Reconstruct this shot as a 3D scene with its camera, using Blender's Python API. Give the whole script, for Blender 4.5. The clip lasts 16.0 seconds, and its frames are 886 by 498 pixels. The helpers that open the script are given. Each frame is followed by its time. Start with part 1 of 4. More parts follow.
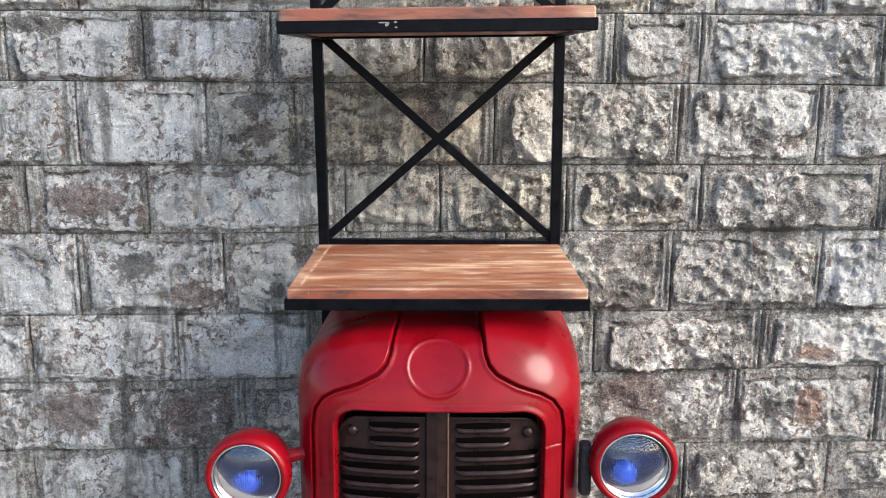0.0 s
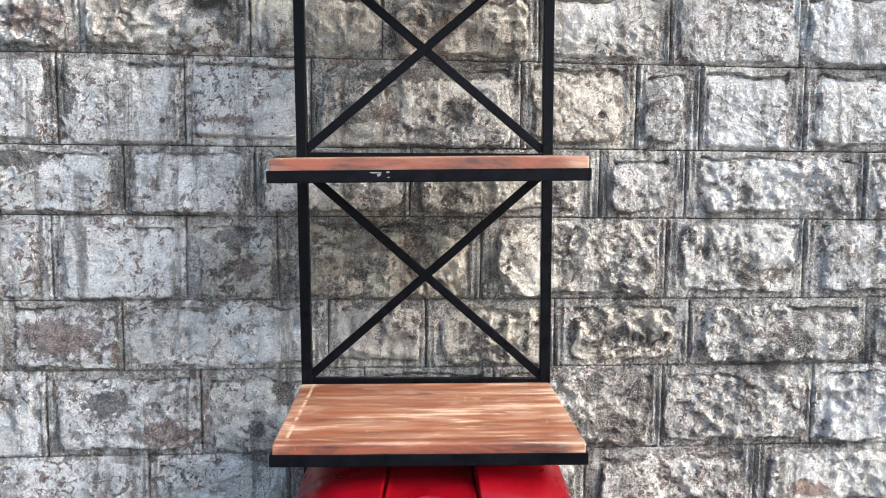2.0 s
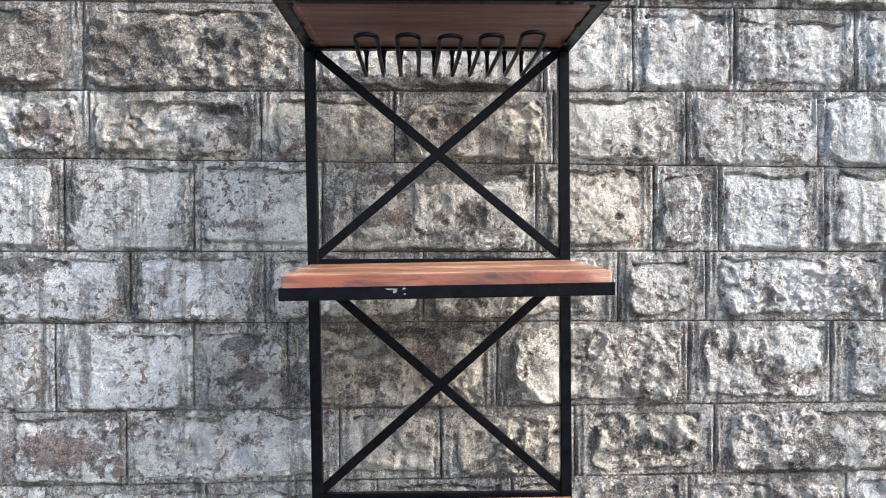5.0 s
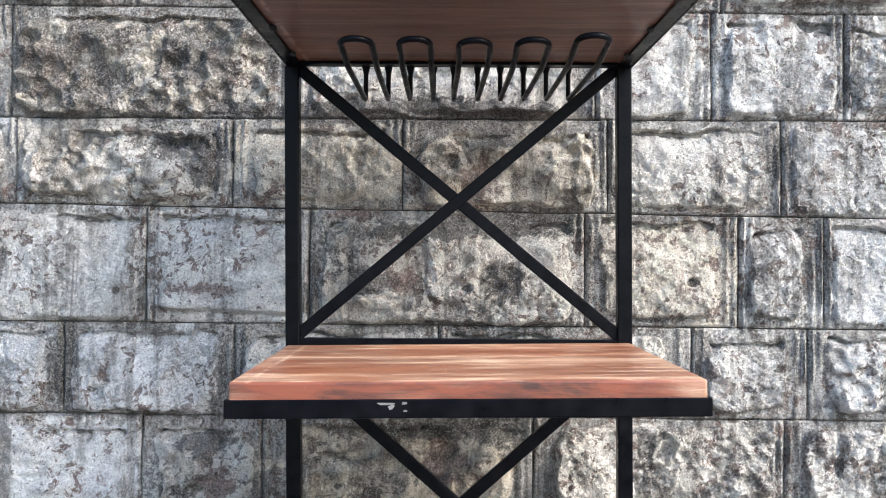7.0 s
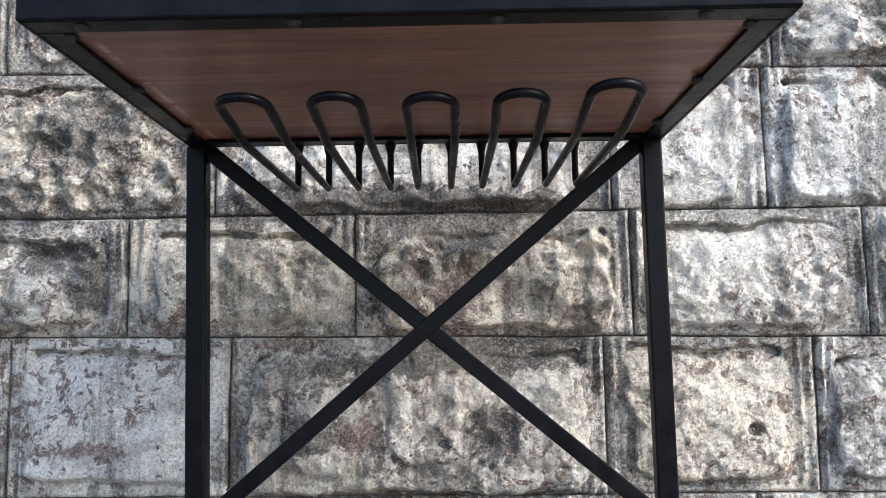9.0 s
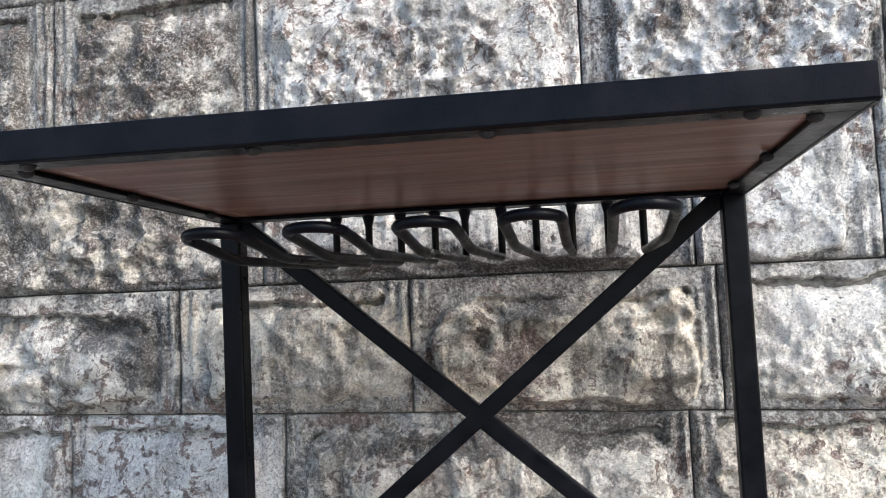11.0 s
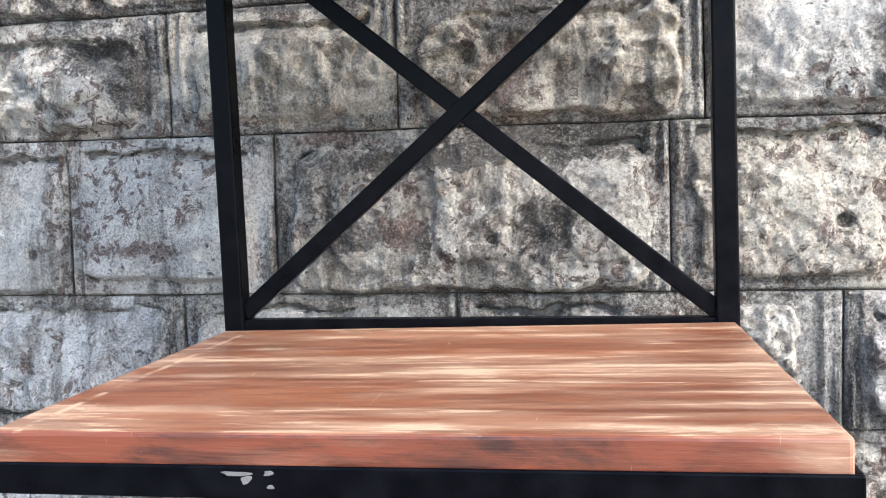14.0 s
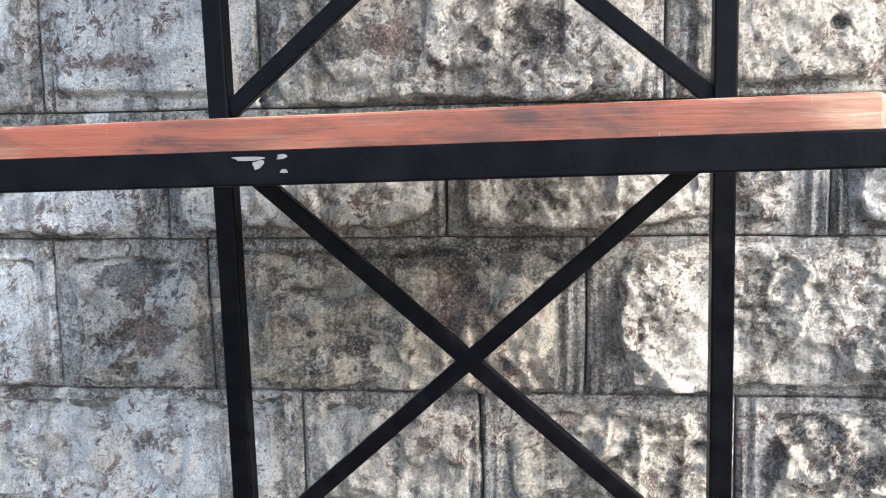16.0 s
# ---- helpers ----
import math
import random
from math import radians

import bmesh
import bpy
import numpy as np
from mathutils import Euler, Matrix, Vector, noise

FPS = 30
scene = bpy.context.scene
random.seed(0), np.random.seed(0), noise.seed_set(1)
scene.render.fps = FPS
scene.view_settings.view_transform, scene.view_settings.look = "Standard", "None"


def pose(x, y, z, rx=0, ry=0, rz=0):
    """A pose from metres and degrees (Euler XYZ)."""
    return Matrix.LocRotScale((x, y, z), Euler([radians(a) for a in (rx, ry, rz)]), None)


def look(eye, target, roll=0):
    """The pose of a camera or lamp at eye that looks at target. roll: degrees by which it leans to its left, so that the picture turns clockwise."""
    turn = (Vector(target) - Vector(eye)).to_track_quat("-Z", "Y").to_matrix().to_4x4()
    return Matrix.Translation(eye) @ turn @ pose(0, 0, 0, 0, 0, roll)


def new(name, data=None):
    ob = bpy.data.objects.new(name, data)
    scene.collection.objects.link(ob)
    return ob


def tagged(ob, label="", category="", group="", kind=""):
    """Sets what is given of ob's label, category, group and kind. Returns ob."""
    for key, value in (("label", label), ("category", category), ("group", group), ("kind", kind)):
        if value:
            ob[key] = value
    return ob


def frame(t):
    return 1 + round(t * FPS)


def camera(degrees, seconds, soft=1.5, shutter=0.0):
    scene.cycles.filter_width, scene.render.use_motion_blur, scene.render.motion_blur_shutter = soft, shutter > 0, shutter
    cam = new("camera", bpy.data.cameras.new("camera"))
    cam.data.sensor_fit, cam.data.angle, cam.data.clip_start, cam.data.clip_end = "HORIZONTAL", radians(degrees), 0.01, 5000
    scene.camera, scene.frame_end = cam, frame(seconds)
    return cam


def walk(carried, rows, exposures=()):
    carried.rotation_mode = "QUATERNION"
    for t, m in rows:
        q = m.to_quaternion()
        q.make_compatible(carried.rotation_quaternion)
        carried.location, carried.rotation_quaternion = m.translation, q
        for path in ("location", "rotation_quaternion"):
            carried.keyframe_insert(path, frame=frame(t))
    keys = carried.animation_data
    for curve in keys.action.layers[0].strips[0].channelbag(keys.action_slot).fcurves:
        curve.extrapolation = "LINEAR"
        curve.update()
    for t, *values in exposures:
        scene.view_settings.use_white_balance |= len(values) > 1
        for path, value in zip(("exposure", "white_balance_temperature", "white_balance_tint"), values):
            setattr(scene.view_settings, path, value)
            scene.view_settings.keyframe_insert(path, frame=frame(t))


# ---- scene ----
cam = camera(54.1, 16.0, 1.0)
EXPOSURE = [(0, 1.87, 6620, 10), (1, 2.03, 6500, 10), (2.5, 2.01, 6420, 10), (3.5, 1.95, 6400, 10), (7, 2.02, 6300, 10), (9, 2.04, 6300, 10), (12, 1.97, 6240, 10), (14, 1.99, 6240, 10), (16, 2.23, 6260, 10)]
PATH = [
    (0, (0.056, -2.018, 1.347), (0.011, -0.058, 0.951), 0.2),
    (0.5, (0.034, -1.969, 1.374), (0.039, 0.0, 1.022), 0.0),
    (1, (0.024, -1.948, 1.405), (0.06, 0.029, 1.104), 0.5),
    (1.5, (0.012, -1.958, 1.438), (0.054, 0.027, 1.193), 0.7),
    (2, (0.008, -1.96, 1.451), (0.038, 0.03, 1.258), 0.3),
    (2.5, (0.009, -1.961, 1.463), (0.026, 0.033, 1.3), 0.2),
    (3, (0.007, -1.959, 1.454), (0.014, 0.037, 1.332), -0.0),
    (3.5, (0.0, -1.949, 1.492), (0.02, 0.047, 1.371), -0.2),
    (4, (-0.002, -1.942, 1.511), (0.025, 0.055, 1.417), 0.1),
    (4.5, (-0.012, -1.934, 1.512), (0.014, 0.065, 1.456), 0.0),
    (4.7, (-0.017, -1.927, 1.516), (0.01, 0.072, 1.473), -0.2),
    (6.8, (0.002, -1.494, 1.611), (-0.036, 0.505, 1.606), 0.7),
    (7, (-0.003, -1.443, 1.602), (-0.041, 0.556, 1.637), 0.3),
    (7.5, (-0.054, -1.301, 1.665), (-0.026, 0.698, 1.716), -0.1),
    (8, (-0.061, -1.21, 1.678), (0.028, 0.787, 1.748), 0.1),
    (8.5, (-0.028, -1.134, 1.653), (0.052, 0.856, 1.838), -0.5),
    (9, (0.039, -1.035, 1.683), (-0.007, 0.952, 1.91), -0.9),
    (9.2, (0.064, -1.005, 1.697), (-0.042, 0.977, 1.944), -0.9),
    (11.3, (0.137, -0.93, 1.818), (-0.244, 1.029, 1.953), -2.4),
    (11.5, (0.142, -0.929, 1.809), (-0.257, 1.027, 1.925), -2.4),
    (12, (0.145, -0.928, 1.785), (-0.273, 1.027, 1.853), -2.4),
    (12.5, (0.148, -0.941, 1.748), (-0.261, 1.016, 1.773), -2.3),
    (13, (0.153, -0.949, 1.687), (-0.263, 1.007, 1.673), -2.2),
    (13.5, (0.155, -0.943, 1.638), (-0.257, 1.013, 1.573), -1.7),
    (14, (0.157, -0.938, 1.614), (-0.231, 1.02, 1.492), -1.9),
    (14.5, (0.151, -0.928, 1.569), (-0.2, 1.037, 1.432), -2.3),
    (15, (0.152, -0.914, 1.522), (-0.171, 1.052, 1.344), -1.8),
    (15.5, (0.147, -0.923, 1.484), (-0.173, 1.039, 1.265), -1.1),
    (16, (0.111, -0.943, 1.444), (-0.177, 1.021, 1.201), -1.2),
]
walk(cam, [(t, look(eye, target, roll)) for t, eye, target, roll in PATH], EXPOSURE)

# ---- light ----
SUN_ELEVATION, SUN_AZIMUTH = 33.0, 60.0   # degrees; azimuth is counted from straight out of the wall towards +x
world = bpy.data.worlds.new("open_sky")
scene.world = world
world.use_nodes = True
wn, wl = world.node_tree.nodes, world.node_tree.links
sky = wn.new("ShaderNodeTexSky")
sky.sky_type = "NISHITA"
sky.sun_disc = False
sky.dust_density = 1.5
sky.sun_elevation = radians(SUN_ELEVATION)
sky.sun_rotation = radians(180 - SUN_AZIMUTH)
wl.new(sky.outputs["Color"], wn["Background"].inputs["Color"])
wn["Background"].inputs["Strength"].default_value = 0.15
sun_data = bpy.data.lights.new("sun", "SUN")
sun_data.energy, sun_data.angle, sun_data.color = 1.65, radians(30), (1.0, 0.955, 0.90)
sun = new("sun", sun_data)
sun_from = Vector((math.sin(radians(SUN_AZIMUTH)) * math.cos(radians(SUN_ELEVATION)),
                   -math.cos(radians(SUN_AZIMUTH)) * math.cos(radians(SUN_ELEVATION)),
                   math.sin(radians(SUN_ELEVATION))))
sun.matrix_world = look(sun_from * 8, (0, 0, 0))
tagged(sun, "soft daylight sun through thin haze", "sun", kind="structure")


# ---- materials ----
class Mat:
    """A small wrapper to wire up one node material."""

    def __init__(self, name, roughness=0.6, metallic=0.0):
        self.mat = bpy.data.materials.new(name)
        self.mat.use_nodes = True
        self.nodes, self.links = self.mat.node_tree.nodes, self.mat.node_tree.links
        self.bsdf = self.nodes["Principled BSDF"]
        self.bsdf.inputs["Roughness"].default_value = roughness
        self.bsdf.inputs["Metallic"].default_value = metallic

    def put(self, node, socket, value):
        if isinstance(value, bpy.types.NodeSocket):
            self.links.new(value, node.inputs[socket])
        elif value is not None:
            node.inputs[socket].default_value = value

    def position(self):
        return self.nodes.new("ShaderNodeNewGeometry").outputs["Position"]

    def local(self):
        return self.nodes.new("ShaderNodeTexCoord").outputs["Object"]

    def scaled(self, vector, scale, offset=(0, 0, 0)):
        n = self.nodes.new("ShaderNodeMapping")
        self.put(n, "Vector", vector)
        n.inputs["Scale"].default_value = scale
        n.inputs["Location"].default_value = offset
        return n.outputs["Vector"]

    def noise(self, vector, scale, detail=4.0, rough=0.55, distort=0.0):
        n = self.nodes.new("ShaderNodeTexNoise")
        self.put(n, "Vector", vector)
        n.inputs["Scale"].default_value = scale
        n.inputs["Detail"].default_value = detail
        n.inputs["Roughness"].default_value = rough
        n.inputs["Distortion"].default_value = distort
        return n.outputs["Fac"]

    def cells(self, vector, scale, feature="F1"):
        n = self.nodes.new("ShaderNodeTexVoronoi")
        n.feature = feature
        self.put(n, "Vector", vector)
        n.inputs["Scale"].default_value = scale
        return n.outputs["Distance"]

    def math(self, op, a, b=None, c=None):
        n = self.nodes.new("ShaderNodeMath")
        n.operation = op
        for i, v in enumerate((a, b, c)):
            self.put(n, i, v)
        return n.outputs[0]

    def step(self, value, low, high, a=0.0, b=1.0):
        n = self.nodes.new("ShaderNodeMapRange")
        n.interpolation_type = "SMOOTHSTEP"
        self.put(n, "Value", value)
        for key, v in (("From Min", low), ("From Max", high), ("To Min", a), ("To Max", b)):
            n.inputs[key].default_value = v
        return n.outputs["Result"]

    def mix(self, fac, a, b, blend="MIX"):
        n = self.nodes.new("ShaderNodeMix")
        n.data_type, n.blend_type = "RGBA", blend
        self.put(n, 0, fac)
        for socket, v in ((6, a), (7, b)):
            if isinstance(v, tuple):
                n.inputs[socket].default_value = (*v, 1)
            else:
                self.put(n, socket, v)
        return n.outputs[2]

    def bump(self, height, strength, distance, normal=None):
        n = self.nodes.new("ShaderNodeBump")
        self.put(n, "Height", height)
        n.inputs["Strength"].default_value = strength
        n.inputs["Distance"].default_value = distance
        if normal is not None:
            self.put(n, "Normal", normal)
        return n.outputs["Normal"]

    def attribute(self, name):
        n = self.nodes.new("ShaderNodeAttribute")
        n.attribute_name = name
        return n.outputs["Fac"]

    def done(self, colour=None, roughness=None, normal=None):
        if isinstance(colour, tuple):
            colour = (*colour, 1)
        self.put(self.bsdf, "Base Color", colour)
        self.put(self.bsdf, "Roughness", roughness)
        self.put(self.bsdf, "Normal", normal)
        return self.mat


def stone_material():
    """Rock-faced stone under flaking limewash, with cement margins, brown undercoat, mould and water streaks."""
    m = Mat("limewashed_stone", 0.9)
    p = m.position()
    info = m.nodes.new("ShaderNodeObjectInfo")
    split = m.nodes.new("ShaderNodeSeparateColor")
    m.put(split, "Color", info.outputs["Color"])
    paint, brown, warm = split.outputs[0], split.outputs[1], split.outputs[2]
    face = m.attribute("limewash")
    large = m.noise(p, 5.5, 5, 0.6, 0.6)
    patch = m.noise(p, 21.0, 8, 0.60, 0.4)
    flake = m.noise(p, 58.0, 7, 0.7, 0.2)
    grain = m.noise(p, 210.0, 5, 0.85)
    grit = m.noise(p, 620.0, 2, 0.6)
    streak = m.noise(m.scaled(p, (46, 46, 3.2)), 1.0, 5, 0.6, 0.3)
    broad_streak = m.noise(m.scaled(p, (11, 11, 1.8), (3, 1, 7)), 1.0, 4, 0.6, 0.4)
    # bare stone and cement
    stone = m.mix(m.step(patch, 0.32, 0.68), (0.042, 0.038, 0.033), (0.27, 0.245, 0.205))
    stone = m.mix(m.math("MULTIPLY", m.step(flake, 0.42, 0.62), 0.6), stone, (0.42, 0.395, 0.35))
    undercoat = m.math("MULTIPLY", m.step(m.noise(p, 14.0, 6, 0.6, 0.8), 0.44, 0.58), brown)
    stone = m.mix(undercoat, stone, (0.150, 0.075, 0.060))
    cement = m.mix(m.step(flake, 0.35, 0.7), (0.27, 0.262, 0.25), (0.68, 0.665, 0.63))
    cement = m.mix(m.step(streak, 0.50, 0.62, 0.0, 0.75), cement, (0.085, 0.082, 0.074))
    base = m.mix(face, cement, stone)
    # flaking limewash: where it still holds
    hold = m.math("ADD", m.math("MULTIPLY", patch, 0.75), m.math("MULTIPLY", large, 0.55))
    hold = m.math("ADD", m.math("ADD", hold, 0.06), m.math("MULTIPLY", flake, 0.20))
    left_on = m.math("ADD", m.math("MULTIPLY", paint, m.math("ADD", m.math("MULTIPLY", face, 0.30), 0.70)), m.math("MULTIPLY", m.math("SUBTRACT", 1.0, face), 0.12))
    hold = m.math("ADD", hold, m.math("MULTIPLY", m.math("SUBTRACT", left_on, 0.5), 0.66))
    hold = m.math("ADD", hold, m.math("MULTIPLY", m.math("SUBTRACT", face, 0.80), 0.13))
    hold = m.math("ADD", hold, m.math("MULTIPLY", m.attribute("plaster"), 0.55))
    ragged = m.math("MULTIPLY", m.math("SUBTRACT", m.noise(p, 40.0, 8, 0.72, 0.8), 0.5), 1.7)
    shaped = {key: m.step(m.math("ADD", m.attribute(key), ragged), 0.36, 0.50) for key in ("dark_patch", "brown_coat", "rust", "pale")}
    hold = m.math("ADD", hold, m.math("MULTIPLY", shaped["pale"], 0.20))
    wash = m.step(hold, 0.865, 0.915)
    thin = m.step(hold, 0.78, 0.98, 0.0, 0.45)
    cool = m.mix(m.step(flake, 0.3, 0.6), (0.70, 0.72, 0.76), (0.95, 0.96, 0.97))
    cream = m.mix(m.step(flake, 0.3, 0.7), (0.60, 0.51, 0.39), (0.94, 0.87, 0.73))
    white = m.mix(warm, cool, cream)
    col = m.mix(thin, base, white)
    col = m.mix(wash, col, white)
    # crisp chips through the limewash down to the undercoat
    chips = m.math("MULTIPLY", m.step(m.noise(p, 44.0, 8, 0.74, 0.7), 0.530, 0.548), m.step(m.noise(p, 5.2, 4, 0.6, 0.5), 0.41, 0.56))
    chip_colour = m.mix(m.step(flake, 0.4, 0.6), (0.095, 0.048, 0.036), (0.220, 0.135, 0.105))
    col = m.mix(m.math("MULTIPLY", chips, 0.92), col, chip_colour)
    # water streaks, mould and black pits
    runs = m.math("MULTIPLY", m.step(broad_streak, 0.44, 0.58), m.step(streak, 0.40, 0.60))
    col = m.mix(m.math("MULTIPLY", runs, 0.74), col, (0.075, 0.070, 0.062))
    clean = m.math("MULTIPLY", m.step(paint, 0.55, 0.95, 1.0, 0.40), m.step(face, 0.0, 1.0, 0.50, 1.0))
    mould = m.math("MULTIPLY", m.step(m.noise(p, 3.1, 6, 0.65, 0.9), 0.47, 0.68), m.step(flake, 0.36, 0.60))
    col = m.mix(m.math("MULTIPLY", m.math("MULTIPLY", mould, clean), 0.85), col, (0.052, 0.042, 0.036))
    green = m.math("MULTIPLY", m.step(m.noise(p, 2.3, 5, 0.6), 0.56, 0.7), m.step(patch, 0.45, 0.6))
    col = m.mix(m.math("MULTIPLY", green, 0.12), col, (0.115, 0.120, 0.060))
    damp = m.math("MULTIPLY", m.step(m.noise(p, 10.5, 6, 0.62, 0.9), 0.47, 0.60), m.step(brown, 0.15, 0.5, 0.25, 0.85))
    damp = m.math("MULTIPLY", damp, m.step(m.noise(m.scaled(p, (4, 4, 9), (6, 1, 2)), 1.0, 4, 0.6, 0.5), 0.42, 0.58))
    dark_patch = m.mix(m.step(patch, 0.42, 0.64), (0.036, 0.034, 0.033), (0.165, 0.155, 0.145))
    whole = m.math("SUBTRACT", 1.0, m.math("MAXIMUM", m.math("MULTIPLY", shaped["pale"], 0.8), m.math("MULTIPLY", m.attribute("plaster"), 0.85)))
    col = m.mix(m.math("MULTIPLY", m.math("MULTIPLY", damp, clean), whole), col, dark_patch)
    col = m.mix(m.math("MULTIPLY", shaped["dark_patch"], 0.88), col, dark_patch)
    purple = m.mix(m.step(flake, 0.38, 0.62), (0.085, 0.047, 0.040), (0.235, 0.140, 0.120))
    col = m.mix(m.math("MULTIPLY", shaped["brown_coat"], 0.80), col, purple)
    col = m.mix(m.math("MULTIPLY", shaped["rust"], 0.75), col, (0.330, 0.150, 0.085))
    pits = m.math("MULTIPLY", m.step(m.noise(p, 95.0, 3, 0.6), 0.62, 0.67), m.step(m.noise(p, 6.0, 3, 0.6), 0.46, 0.60))
    col = m.mix(m.math("MULTIPLY", pits, 0.9), col, (0.030, 0.028, 0.027))
    gritty = m.math("MULTIPLY", m.step(wash, 0, 1, 0.72, 0.40), m.step(m.noise(p, 9.0, 4, 0.6, 0.5), 0.36, 0.62, 0.35, 1.0))
    col = m.mix(m.math("MULTIPLY", m.step(grain, 0.43, 0.51, 1.0, 0.0), gritty), col, (0.048, 0.037, 0.030))
    col = m.mix(m.math("MULTIPLY", m.step(grain, 0.52, 0.585), m.math("MULTIPLY", gritty, 0.6)), col, (0.74, 0.71, 0.65))
    clots = m.math("MULTIPLY", m.step(m.noise(p, 33.0, 7, 0.72, 1.2), 0.54, 0.60), m.step(m.noise(p, 4.4, 4, 0.6, 0.6), 0.42, 0.62))
    col = m.mix(m.math("MULTIPLY", m.math("MULTIPLY", m.math("MULTIPLY", clots, clean), whole), 0.60), col, (0.058, 0.044, 0.036))
    sand = m.noise(p, 300.0, 3, 0.8)
    col = m.mix(m.step(sand, 0.40, 0.47, 0.44, 0.0), col, (0.060, 0.049, 0.041))
    col = m.mix(m.step(sand, 0.53, 0.61, 0.0, 0.28), col, (0.90, 0.88, 0.84))
    height = m.math("ADD", m.math("MULTIPLY", flake, 0.42), m.math("MULTIPLY", grain, 1.05))
    height = m.math("ADD", height, m.math("MULTIPLY", m.math("SUBTRACT", wash, chips), 0.17))
    rubble = m.noise(p, 125.0, 4, 0.62, 0.3)
    height = m.math("ADD", height, m.math("MULTIPLY", rubble, 2.0))
    pebble = m.math("ADD", m.math("MULTIPLY", m.cells(p, 165.0), 0.60), m.math("MULTIPLY", m.cells(p, 78.0), 0.30))
    height = m.math("ADD", m.math("ADD", height, m.math("MULTIPLY", grain, 0.6)), m.math("MULTIPLY", pebble, m.step(wash, 0, 1, 1.0, 0.55)))
    n1 = m.bump(height, 1.0, 0.022)
    n2 = m.bump(grit, 0.9, 0.0022, n1)
    return m.done(col, m.step(wash, 0, 1, 0.95, 0.82), n2)


def mortar_material():
    m = Mat("dark_joint_mortar", 0.95)
    p = m.position()
    n = m.noise(p, 90, 6, 0.65)
    col = m.mix(m.step(n, 0.35, 0.65), (0.05, 0.047, 0.042), (0.17, 0.16, 0.145))
    return m.done(col, None, m.bump(n, 0.7, 0.004))


def steel_material():
    """Black satin paint on steel, dusty, with scratches to the metal."""
    m = Mat("black_painted_steel", 0.45)
    m.bsdf.inputs["Specular IOR Level"].default_value = 0.07
    p = m.position()
    dust = m.noise(p, 34, 5, 0.6)
    fine = m.noise(p, 310, 3, 0.6)
    col = m.mix(m.step(dust, 0.38, 0.72), (0.0012, 0.0014, 0.0024), (0.0034, 0.0035, 0.0050))
    chips = m.math("MULTIPLY", m.step(m.noise(p, 62, 4, 0.7), 0.735, 0.75), m.step(m.noise(p, 9, 2), 0.5, 0.6))
    col = m.mix(chips, col, (0.45, 0.43, 0.40))
    rough = m.step(dust, 0.3, 0.7, 0.26, 0.42)
    return m.done(col, rough, m.bump(m.math("ADD", fine, m.math("MULTIPLY", dust, 2.0)), 0.16, 0.0012))


